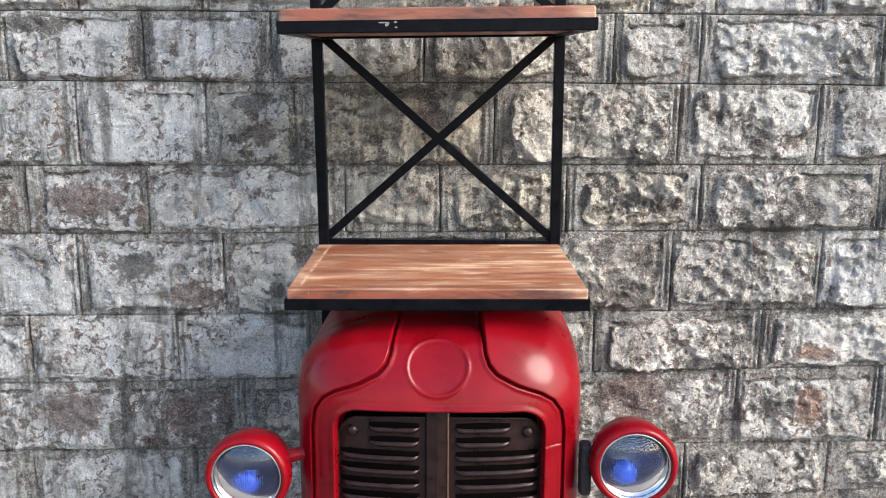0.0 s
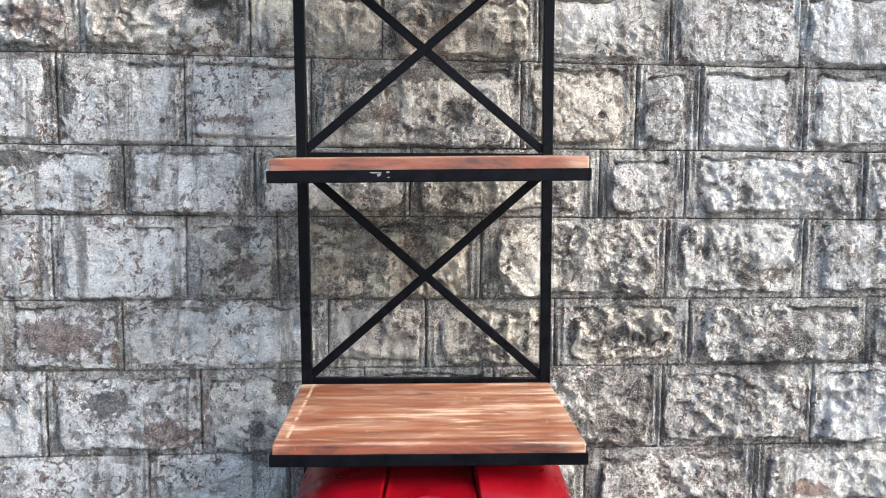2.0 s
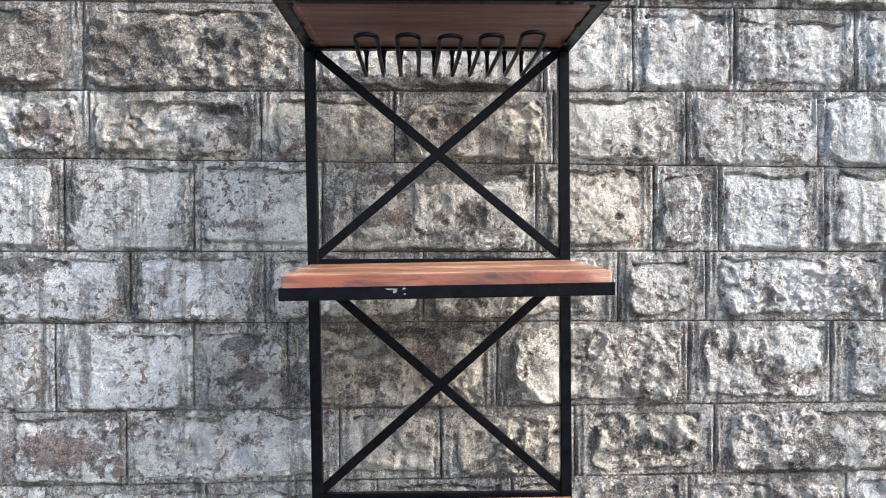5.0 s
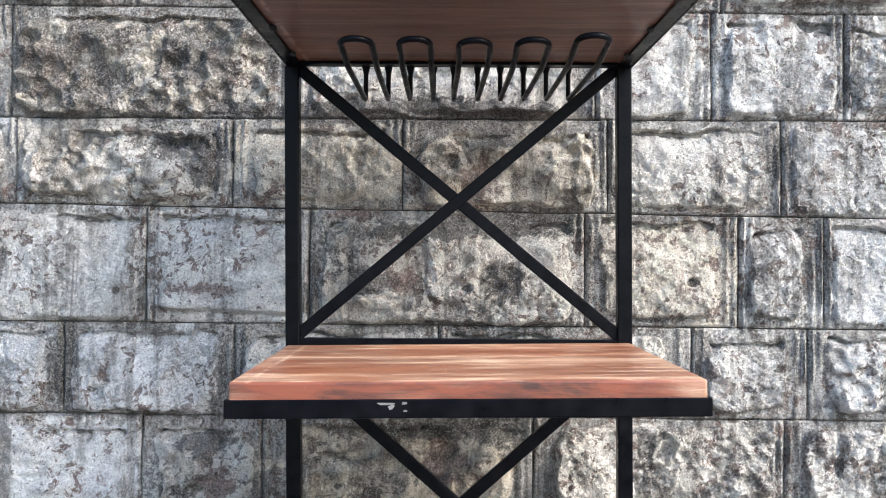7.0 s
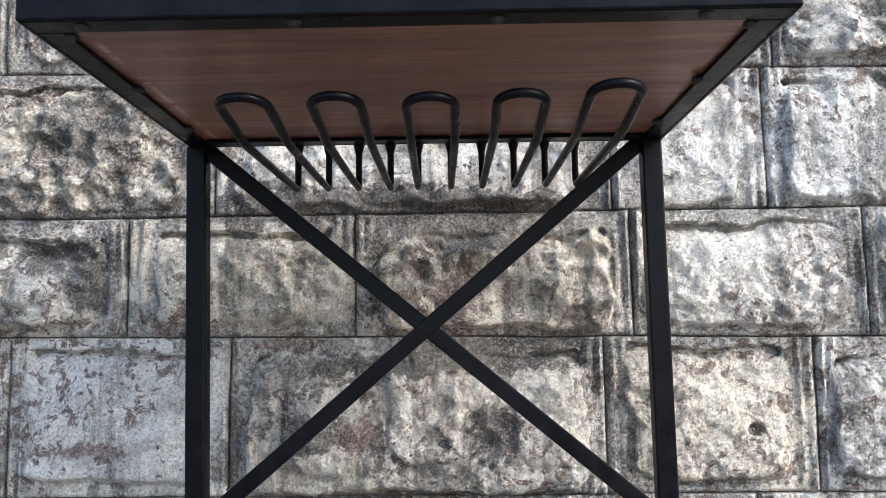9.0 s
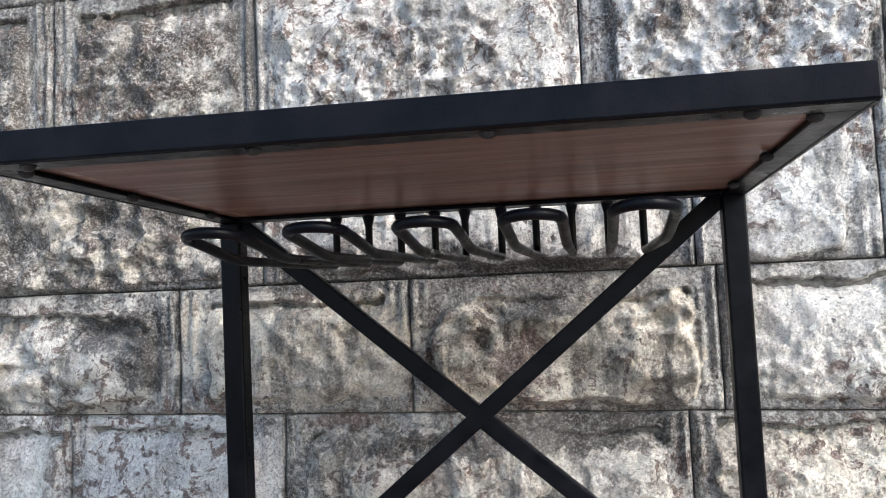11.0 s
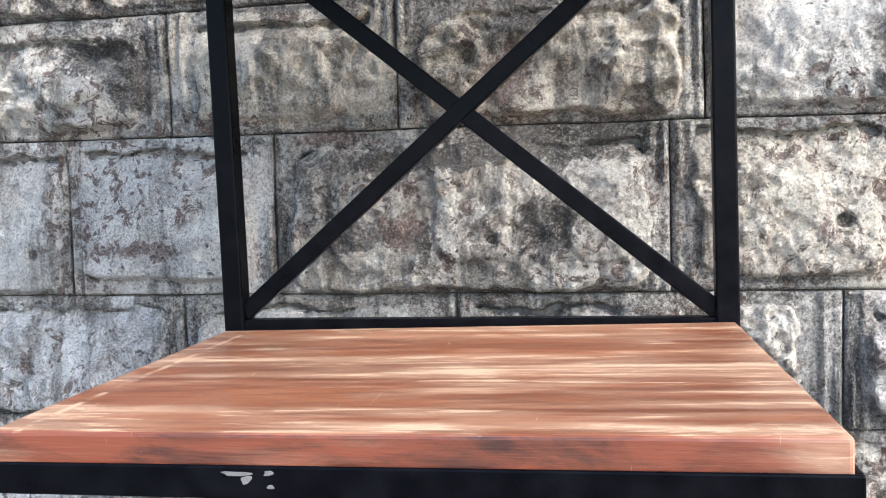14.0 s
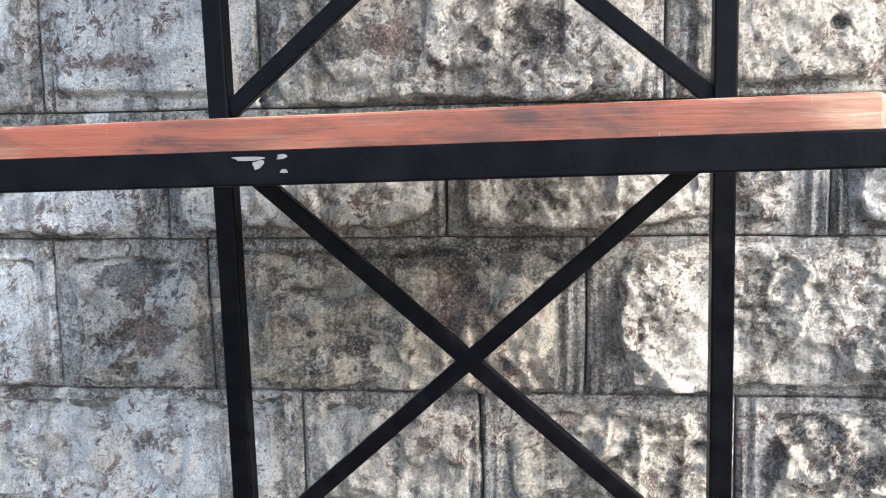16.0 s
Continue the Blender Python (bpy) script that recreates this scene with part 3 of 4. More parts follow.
for legs, tip, reach in (((-0.162, -0.124), -0.134, -0.383), ((-0.087, -0.048), -0.0605, -0.381), ((-0.014, 0.026), 0.015, -0.374),
                         ((0.064, 0.103), 0.088, -0.378), ((0.141, 0.178), 0.160, -0.398)):
    hook(legs, tip, 1.8780, reach, 0.0195)


# scuffs through the paint on the front of the middle shelf
for x, z, w, h, tilt in ((-0.090, 1.4365, 0.013, 0.0022, 0.0), (-0.083, 1.4325, 0.0045, 0.0042, 0.5), (-0.0675, 1.4375, 0.004, 0.0025, 0.2), (-0.066, 1.4285, 0.003, 0.002, 0.0)):
    bm = bmesh.new()
    ring = [bm.verts.new((x + w * math.cos(a) * (0.75 + 0.25 * math.sin(3 * a + x * 900)), -0.4165 - 0.0003, z + h * math.sin(a) * (0.8 + 0.2 * math.cos(2 * a)) + tilt * 0.002 * math.cos(a)))
            for a in (2 * math.pi * k / 14 for k in range(14))]
    rear = [bm.verts.new((v.co.x, -0.4155, v.co.z)) for v in ring]
    bm.faces.new(ring)
    for k in range(14):
        bm.faces.new((ring[k], ring[(k + 1) % 14], rear[(k + 1) % 14], rear[k]))
    part("paint_scuff", bm, SCUFF, stand, "pale scuff through the black paint")


# ---- the tractor front ----
HX, HALF, SIDE_DROP, POWER = 0.011, 0.284, 0.175, 2.95
FRONT_Y, BEND = -0.500, 0.195
tractor = thing("tractor_front", (HX, -0.3, 0), "glossy red vintage tractor nose with brown louvred grille, two headlamps", "tractor")


def nose_profile(s):
    """Centre line of the nose by arc length s from the bend's top, going forward and down: (y, z, ny, nz)."""
    top_z = 0.901
    cy, cz = FRONT_Y + BEND, top_z - BEND
    arc = BEND * math.pi / 2
    if s < 0:
        return cy - s, top_z, 0.0, 1.0
    if s < arc:
        e = math.pi / 2 - s / BEND
        return cy - BEND * math.cos(e), cz + BEND * math.sin(e), -math.cos(e), math.sin(e)
    return FRONT_Y, cz - (s - arc), -1.0, 0.0


def s_of_z(z):
    cz = 0.901 - BEND
    return BEND * (math.pi / 2 - math.asin(min(1, (z - cz) / BEND))) if z > cz else BEND * math.pi / 2 + cz - z


def distance_to_line(px, py, line):
    best = np.full(px.shape, 9.0)
    for (x0, y0), (x1, y1) in zip(line, line[1:]):
        dx, dy = x1 - x0, y1 - y0
        t = np.clip(((px - x0) * dx + (py - y0) * dy) / (dx * dx + dy * dy), 0, 1)
        best = np.minimum(best, np.hypot(px - x0 - t * dx, py - y0 - t * dy))
    return best


SEAM = [(0.082, -0.35), (0.083, s_of_z(0.879)), (0.090, s_of_z(0.831)), (0.097, s_of_z(0.813)), (0.112, s_of_z(0.797)), (0.150, s_of_z(0.779)),
        (0.196, s_of_z(0.765)), (0.219, s_of_z(0.751)), (0.235, s_of_z(0.724)), (0.242, s_of_z(0.679)), (0.244, s_of_z(0.05))]
SEAM_S = np.array([p[1] for p in SEAM])
SEAM_X = np.array([p[0] for p in SEAM])
OPEN_HALF, OPEN_TOP, OPEN_BOTTOM, OPEN_ROUND = 0.199, s_of_z(0.727), s_of_z(0.14), 0.045


def nose_surface():
    ang = np.linspace(-math.pi / 2, math.pi / 2, 181)
    xs = HALF * np.sign(np.sin(ang)) * np.abs(np.sin(ang)) ** (2 / POWER)
    drop = SIDE_DROP * (1 - np.abs(np.cos(ang)) ** (2 / POWER))
    xs = np.where(np.abs(xs) < 1e-4, 0, xs)
    # even out the columns across the flat middle
    order = np.linspace(0, 1, 421)
    length = np.concatenate([[0], np.cumsum(np.hypot(np.diff(xs), np.diff(drop)))])
    xs, drop = np.interp(order * length[-1], length, xs), np.interp(order * length[-1], length, drop)
    ss = np.concatenate([np.linspace(-0.22, 0.0, 24)[:-1], np.linspace(0.0, s_of_z(0.55), 240)[:-1], np.linspace(s_of_z(0.55), s_of_z(0.03), 26)])
    prof = np.array([nose_profile(s) for s in ss])
    X, S = np.meshgrid(xs, ss)
    D = np.tile(drop, (len(ss), 1))
    A = np.abs(X)
    seam = distance_to_line(A, S, SEAM)
    inside = A < np.interp(S, SEAM_S, SEAM_X)
    # the hood panels stand proud of the surround; the seam is a groove
    lift = np.where(inside, -0.0035 * smooth(seam, 0.0, 0.006), 0.0042 * smooth(seam, 0.0, 0.0045)) - 0.011 * (1 - smooth(seam, 0.0010, 0.0034))
    lift = lift + np.where(inside, 0.0028 * (1 - smooth(seam, 0.004, 0.014)) * smooth(seam, 0.002, 0.006), 0)
    r = np.hypot(X - 0.0, S - s_of_z(0.811))
    lift = lift + 0.0017 * np.exp(-((r - 0.058) / 0.0042) ** 2) - 0.0012 * smooth(0.058 - r, 0, 0.006)
    qx, qs = np.abs(X - 0.004) - (OPEN_HALF - OPEN_ROUND), np.maximum(OPEN_TOP + OPEN_ROUND - S, S - (OPEN_BOTTOM - OPEN_ROUND))
    hole = np.hypot(np.maximum(qx, 0), np.maximum(qs, 0)) + np.minimum(np.maximum(qx, qs), 0) - OPEN_ROUND
    lift = lift + 0.0025 * (1 - smooth(hole, 0.004, 0.016)) * smooth(hole, -0.001, 0.004) - 0.045 * smooth(-hole, -0.0025, 0.0075)
    # a short level joint across one leg of the surround
    lift = lift - 0.0028 * (1 - smooth(np.abs(S - s_of_z(0.652)), 0.0006, 0.0026)) * smooth(X, 0.204, 0.208) * (1 - smooth(X, 0.240, 0.246))
    # towards the shelf the middle and one panel are sunk below the other panel
    sunk = np.where(X < np.interp(S, SEAM_S, SEAM_X), 1.0, 0.0) * (1 - smooth(S, s_of_z(0.899), s_of_z(0.835)))
    off = lift - D - 0.030 * sunk
    P = np.stack([HX + X, prof[:, 0:1] + prof[:, 2:3] * off, prof[:, 1:2] + prof[:, 3:4] * off], -1)
    return P, inside, hole


P, inside, hole = nose_surface()
rows, cols = P.shape[:2]
index = np.arange(rows * cols).reshape(rows, cols)
quads = np.stack([index[:-1, :-1], index[:-1, 1:], index[1:, 1:], index[1:, :-1]], -1).reshape(-1, 4)
mid_in = (inside[:-1, :-1] & inside[1:, 1:]).reshape(-1)
keep = (np.maximum(hole[:-1, :-1], hole[1:, 1:]) > -0.009).reshape(-1)
mid_x = (P[:-1, :-1, 0] + P[1:, 1:, 0]).reshape(-1) / 2 - HX
flat = P.reshape(-1, 3)


def nose_part(name, mask, label=""):
    chosen = quads[mask]
    used = np.unique(chosen)
    remap = np.zeros(len(flat), int)
    remap[used] = np.arange(len(used))
    me = mesh_of(name, flat[used], remap[chosen], RED, True)
    return part_mesh(name, me, tractor, label)


nose_part("grille_surround", mid_in & keep, "red pressed-steel grille surround with a round raised badge ring")
nose_part("hood_panel", ~mid_in & (mid_x < 0), "")
nose_part("hood_panel", ~mid_in & (mid_x > 0), "")
for s in (-1, 1):
    a, b = sorted((HX + s * HALF, HX + s * (HALF - 0.003)))
    part("side_panel", block((a, -0.33, 0.03), (b, -0.06, 0.735), 0.001), RED, tractor)
part("base_frame", block((HX - 0.25, -0.47, 0.0), (HX + 0.25, -0.08, 0.032), 0.004), STEEL, tractor)

# grille: two brown louvred plates and a middle rib, crowned like the nose
def grille_y(x):
    a = min(abs(x - HX) / HALF, 0.98)
    return FRONT_Y + 0.031 + SIDE_DROP * (1 - (1 - a ** POWER) ** (1 / POWER))


def louvre(z, xa, xb, owner):
    """A pressed scoop under a black strip for a slot's shade, its lower edge curving up to both ends."""
    verts, faces, nx, nz = [], [], 30, 12
    for j in range(nz):
        v = j / (nz - 1)
        for i in range(nx):
            u = i / (nx - 1)
            x = xa + (xb - xa) * u
            end = max(0.0, min(1.0, min(x - xa, xb - x) / 0.020))
            round_end = (1 - (1 - end) ** 2) ** 0.5
            bulge = 0.0135 * round_end * math.sin(math.pi * (0.22 + 0.78 * v)) ** 0.7
            verts.append((x, grille_y(x) - 0.0004 - bulge, z - 0.0145 * v * (0.25 + 0.75 * round_end)))
    for j in range(nz - 1):
        for i in range(nx - 1):
            k = j * nx + i
            faces.append((k, k + nx, k + nx + 1, k + 1))
    # near-black strip on the plate, painted as the shade in a slot
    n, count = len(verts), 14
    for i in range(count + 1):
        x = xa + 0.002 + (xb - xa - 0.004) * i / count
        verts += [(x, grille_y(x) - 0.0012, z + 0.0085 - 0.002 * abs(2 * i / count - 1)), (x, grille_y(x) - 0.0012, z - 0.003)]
    shade_strips = len(faces)
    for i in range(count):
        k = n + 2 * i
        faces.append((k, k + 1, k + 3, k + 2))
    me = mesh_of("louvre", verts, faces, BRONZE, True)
    me.materials.append(SHADE_BLACK)
    for f in range(shade_strips, len(me.polygons)):
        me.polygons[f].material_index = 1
    return part_mesh("louvre", me, owner)


def plate_top(x):
    a = abs(x - GRILLE_X) / 0.197
    return 0.708 - 0.007 * a ** 2 - 0.035 * max(0.0, (a - 0.80) / 0.20) ** 2.4


GRILLE_X = HX + 0.004
# near-black sheet standing in for the shade inside the nose
part("shade_sheet", block((HX - 0.215, FRONT_Y + 0.075, 0.10), (HX + 0.215, FRONT_Y + 0.080, 0.80), 0.001), SHADE_BLACK, tractor)
for s, outer_end, short_end in ((-1, 0.190, 0.133), (1, 0.196, 0.141)):
    verts, faces, n = [], [], 40
    for i in range(n + 1):
        x = HX + s * 0.020 + (GRILLE_X + s * 0.197 - HX - s * 0.020) * i / n
        y = grille_y(x)
        verts += [(x, y, 0.12), (x, y, plate_top(x)), (x, y + 0.003, plate_top(x)), (x, y + 0.003, 0.12)]
    for i in range(n):
        k = 4 * i
        for q in range(4):
            f = (k + q, k + 4 + q, k + 4 + (q + 1) % 4, k + (q + 1) % 4)
            faces.append(f if s > 0 else f[::-1])
    plate = part_mesh("grille_plate", mesh_of("grille_plate", verts, faces, BRONZE), tractor, "dark brown louvred grille plate")
    rim = [(x, grille_y(x) - 0.001, plate_top(x)) for x in np.linspace(HX + s * 0.02, GRILLE_X + s * 0.1965, 36)]
    rim += [(rim[-1][0], rim[-1][1], z) for z in (0.62, 0.50, 0.30, 0.14)]
    part("rolled_edge", tube(rim, [0.0022] * len(rim), 8), BRONZE, plate, smooth=True)
    step_z = 0.0288
    for k in range(20):
        z = 0.6895 - step_z * k
        if z < 0.16:
            break
        lo, hi = sorted((HX + s * 0.033, HX + s * (short_end if k < 2 else outer_end)))
        louvre(z, lo, hi, plate)
    bm = bmesh.new()
    bmesh.ops.create_uvsphere(bm, u_segments=20, v_segments=12, radius=0.0115)
    x = GRILLE_X + s * 0.168
    bmesh.ops.transform(bm, matrix=Matrix.Translation((x, grille_y(x) - 0.001, 0.676)) @ Matrix.Diagonal((1, 0.8, 1, 1)), verts=bm.verts)
    part("dome_bolt", bm, BRONZE, tractor, "domed brown bolt head", smooth=True)
GY = FRONT_Y + 0.031
rib = bmesh.new()
ring = [(-0.024, 0.002), (-0.020, -0.008), (0.0, -0.011), (0.020, -0.008), (0.024, 0.002)]
lo = [rib.verts.new((HX + x, GY + y, 0.12)) for x, y in ring]
hi = [rib.verts.new((HX + x, GY + y, 0.735)) for x, y in ring]
for k in range(4):
    rib.faces.new((lo[k], lo[k + 1], hi[k + 1], hi[k]))
rib.faces.new(hi)
rib.faces.new(lo[::-1])
part("middle_rib", rib, BRONZE, tractor, "brown raised rib down the middle of the grille")
part("rib_edge", block((HX + 0.0195, GY - 0.0105, 0.12), (HX + 0.0222, GY - 0.006, 0.735), 0.0006), BRASS_EDGE, tractor, "worn copper-coloured edge strip")


def headlamp(x, y, z, bracket, bracket_label):
    lamp = new("headlamp")
    lamp.parent = tractor
    lamp.location = Vector((x, y, z)) - Vector(tractor.location)
    tagged(lamp, "round headlamp in a red enamelled shell")
    c = (x, y, z)
    shell = [(0.0, 0.105), (0.030, 0.100), (0.058, 0.080), (0.073, 0.050), (0.080, 0.020), (0.0835, 0.004), (0.0838, -0.010),
             (0.0815, -0.021), (0.077, -0.027), (0.0715, -0.029), (0.0690, -0.026), (0.0675, -0.018), (0.0672, 0.0)]
    part("shell", lathe(shell, c), RED, lamp, smooth=True)
    part("bezel", lathe([(0.0675, -0.016), (0.0690, -0.0225), (0.0668, -0.0255), (0.0645, -0.0235), (0.0640, -0.014)], c), CHROME, lamp, "thin chrome lens ring", smooth=True)
    part("reflector", lathe([(0.066, -0.010), (0.060, 0.006), (0.048, 0.024), (0.033, 0.038), (0.016, 0.046), (0.0, 0.048)], c), REFLECTOR, lamp, "dull blue-grey concave reflector", smooth=True)
    # added blue form, set low, colours the lens's lower half like reflected sky
    blue_form = [(0.0, -0.010), (0.010, -0.008), (0.019, 0.000), (0.021, 0.012), (0.014, 0.026), (0.009, 0.046)]
    part("blue_form", lathe([(1.35 * r, d) for r, d in blue_form], (x - 0.012, y, z - 0.030), 24), REFLECTED_BLUE, lamp, "blue form set low for the reflected blue in the lens", smooth=True)
    # fluted glass: a shallow dome, ribbed upright on its inner side
    verts, faces, n, m = [], [], 40, 96
    for face_side in (0, 1):
        for j in range(n + 1):
            r = 0.0655 * j / n
            for k in range(m):
                a = 2 * math.pi * k / m
                px, pz = r * math.cos(a), r * math.sin(a)
                yy = -0.0145 - 0.0150 * (1 - (r / 0.0655) ** 2)
                if face_side:
                    yy += 0.0042 + 0.0034 * math.cos(px / 0.0046 * 2 * math.pi) * min(1, (0.0655 - r) / 0.01)
                verts.append((x + px, y + yy, z + pz))
    half = (n + 1) * m
    for base in (0, half):
        for j in range(n):
            for k in range(m):
                a, b = base + j * m + k, base + j * m + (k + 1) % m
                quad = (a, b, b + m, a + m)
                faces.append(quad if base == 0 else quad[::-1])
    for k in range(m):
        a, b = n * m + k, n * m + (k + 1) % m
        faces.append((a, b, half + b, half + a))
    glass = part_mesh("lens", mesh_of("lens", verts, faces, LENS, True), lamp, "clear glass lens with upright flutes")
    glass.visible_shadow = False
    part("bracket", bracket, RED if "red" in bracket_label else BLACK, lamp, bracket_label)


LY = -0.455
headlamp(-0.3565, LY, 0.584, tube([(-0.290, LY + 0.030, 0.603), (-0.262, LY + 0.035, 0.609), (-0.235, LY + 0.04, 0.613)], [0.013, 0.0135, 0.018], 16), "short red arm to the hood side")
headlamp(0.387, LY, 0.616, block((0.288, LY + 0.012, 0.535), (0.312, LY + 0.05, 0.642), 0.009, None, 3), "black rubber mounting pad")


# ---- the blocks of the wall ----
# each course: height of its upper edge at x = -1.05 and +1.05, its upright joints, and for each stone from the
# first joint's left side on: limewash left (0-9), brown undercoat (0-9), warm tone (0-9), boldness of the hewn face (0-9)
COURSES = [
    (0.130, 0.268, (-1.16, -0.70, -0.25, 0.20, 0.62, 1.06), "5565555", "2222222", "4444445", "5555555"),
    (0.353, 0.407, (-1.094, -0.649, -0.20, 0.25, 0.645, 1.018), "7776566", "2211223", "3344555", "5555555"),
    (0.543, 0.613, (-0.844, -0.513, -0.10, 0.30, 0.768, 1.131), "8555566", "6943273", "2455444", "5555555"),
    (0.727, 0.765, (-1.070, -0.683, -0.336, 0.05, 0.394, 0.820), "8996667", "1124224", "1235554", "5555555"),
    (0.943, 0.969, (-0.929, -0.552, -0.151, 0.165, 0.583, 0.955), "8765568", "4732222", "1256652", "5555666"),
    (1.118, 1.132, (-0.737, -0.239, -0.002, 0.314, 0.644, 1.082), "6876666", "9322222", "2368844", "5677778"),
    (1.327, 1.324, (-0.901, -0.579, -0.359, 0.131, 0.582, 0.918), "8866666", "4121223", "0159643", "4377756"),
    (1.495, 1.487, (-0.725, -0.411, -0.041, 0.416, 0.624, 1.057), "8776677", "1122122", "1146434", "4434665"),
    (1.713, 1.684, (-0.876, -0.575, -0.276, 0.225, 0.500, 0.654, 0.905), "89977778", "23443112", "13368323", "32342222"),
    (1.869, 1.863, (-0.818, -0.418, -0.108, 0.265, 0.577, 0.889), "7887889", "6444211", "3688532", "9837422"),
    (2.079, 2.053, (-0.829, -0.30, 0.243, 0.452, 0.690, 0.973), "4578888", "3421111", "6864332", "9833333"),
    (2.280, 2.262, (-0.90, -0.599, -0.304, 0.121, 0.47, 0.80), "5558677", "4764131", "5664344", "5555555"),
    (2.47, 2.46, (-0.75, -0.42, -0.02, 0.33, 0.71, 1.02), "5566667", "3322222", "5554444", "5555555"),
    (2.68, 2.66, (-0.85, -0.45, -0.05, 0.30, 0.71, 1.02), "5566667", "3322222", "5554444", "5555555"),
]
# patches of old plaster still holding on one stone (middle x, half width, lower and upper edge), and holes (x, z, radius)
PLASTER = ((-0.150, 0.050, 1.523, 1.635), (-0.013, 0.046, 1.533, 1.655), (0.139, 0.040, 1.530, 1.640))
HOLES = ((0.010, 1.559, 0.0085), (0.416, 1.571, 0.008), (-0.626, 1.552, 0.007))
# shaped patches on the stones (middle x and z, half width and height): dark grey, brown undercoat laid bare, rust,
# thick limewash
# wide dark bands lie below the top shelf and along two stones' upper edges
DARK_PATCHES = ((0.861, 0.502, 0.056, 0.032), (-0.780, 0.864, 0.061, 0.038), (-0.989, 1.460, 0.099, 0.024), (0.947, 0.769, 0.155, 0.016), (0.464, 1.040, 0.055, 0.021), (0.831, 0.979, 0.109, 0.036), (0.700, 0.624, 0.085, 0.023), (-0.499, 1.983, 0.042, 0.053), (-0.506, 1.827, 0.068, 0.018), (-0.462, 1.767, 0.033, 0.035), (0.056, 1.827, 0.053, 0.027), (0.100, 1.680, 0.133, 0.018), (0.074, 1.569, 0.037, 0.043), (-0.074, 1.551, 0.013, 0.035), (0.557, 1.808, 0.024, 0.045), (-0.869, 1.625, 0.036, 0.080), (-0.734, 1.397, 0.026, 0.067), (-0.460, 1.274, 0.054, 0.020), (-0.161, 1.569, 0.048, 0.026), (-0.120, 1.880, 0.330, 0.026), (-0.030, 1.664, 0.230, 0.017), (-0.060, 1.300, 0.180, 0.016), (-0.500, 1.806, 0.075, 0.026))
BROWN_COAT = ((-0.898, 1.031, 0.125, 0.047), (-0.966, 0.463, 0.081, 0.065), (-0.664, 0.459, 0.086, 0.057), (-0.631, 0.791, 0.089, 0.034), (-0.924, 1.785, 0.081, 0.037), (-0.434, 1.205, 0.041, 0.034), (-0.196, 1.690, 0.052, 0.010), (0.502, 0.529, 0.084, 0.063), (0.030, 1.761, 0.035, 0.035), (-0.105, 1.572, 0.030, 0.022), (-0.450, 1.553, 0.060, 0.014), (-0.030, 1.245, 0.045, 0.040))
RUST = ((0.955, 0.511, 0.036, 0.056), (0.957, 0.657, 0.055, 0.022))
# the wide patches near x -0.27 and -0.145 lighten a stone the shelf shades
PALE = ((0.560, 1.076, 0.017, 0.042), (0.399, 0.983, 0.013, 0.036), (1.022, 0.880, 0.077, 0.065), (1.011, 0.688, 0.126, 0.031), (-0.641, 1.027, 0.017, 0.035), (-0.584, 1.974, 0.029, 0.052), (-0.388, 1.941, 0.030, 0.040), (-0.572, 1.766, 0.050, 0.026), (0.189, 1.761, 0.062, 0.027), (-0.145, 1.768, 0.060, 0.050), (-0.270, 1.765, 0.085, 0.058), (-0.477, 1.621, 0.050, 0.051), (0.412, 1.789, 0.100, 0.041), (0.573, 1.594, 0.032, 0.054), (0.420, 1.586, 0.081, 0.062), (-0.736, 1.605, 0.102, 0.067), (-0.461, 1.605, 0.075, 0.066), (-0.955, 1.425, 0.108, 0.046), (-0.619, 1.424, 0.082, 0.060), (0.829, 0.447, 0.071, 0.023), (-0.041, 1.936, 0.221, 0.025))
# single lumps and hollows of the hewn faces (middle x and z, half width and height, proud by)
LUMPS = ((0.045, 1.250, 0.022, 0.034, 0.015), (0.076, 1.204, 0.026, 0.018, 0.010), (-0.190, 1.232, 0.060, 0.014, 0.007), (0.181, 1.230, 0.018, 0.050, 0.007),
         (-0.639, 1.030, 0.022, 0.028, 0.013), (-0.530, 1.032, 0.019, 0.026, 0.013), (-0.435, 1.030, 0.024, 0.032, 0.013), (0.211, 1.762, 0.080, 0.040, 0.011),
         (-0.550, 1.849, 0.130, 0.011, 0.015), (-0.560, 1.775, 0.052, 0.030, 0.011), (-0.645, 2.010, 0.042, 0.032, 0.013), (0.418, 1.782, 0.090, 0.050, 0.007), (0.561, 1.071, 0.018, 0.040, 0.010))
HOLLOWS = ((-0.196, 1.258, 0.056, 0.009, 0.016), (-0.035, 1.266, 0.030, 0.030, 0.011), (0.103, 1.242, 0.018, 0.036, 0.015), (0.011, 1.832, 0.075, 0.017, 0.010),
           (-0.505, 1.815, 0.065, 0.018, 0.012), (-0.400, 1.790, 0.0035, 0.028, 0.012), (0.675, 1.256, 0.009, 0.042, 0.012), (0.463, 1.257, 0.020, 0.022, 0.008),
           (-0.585, 1.030, 0.016, 0.030, 0.008), (-0.482, 1.035, 0.014, 0.030, 0.008), (-0.640, 1.770, 0.022, 0.024, 0.010))
PATCHES = (("dark_patch", DARK_PATCHES), ("brown_coat", BROWN_COAT), ("rust", RUST), ("pale", PALE))
EDGE_X = 3.15
rng = random.Random(11)


def line_z(course, x):
    a, b = course
    return a + (b - a) * (x + 1.05) / 2.10


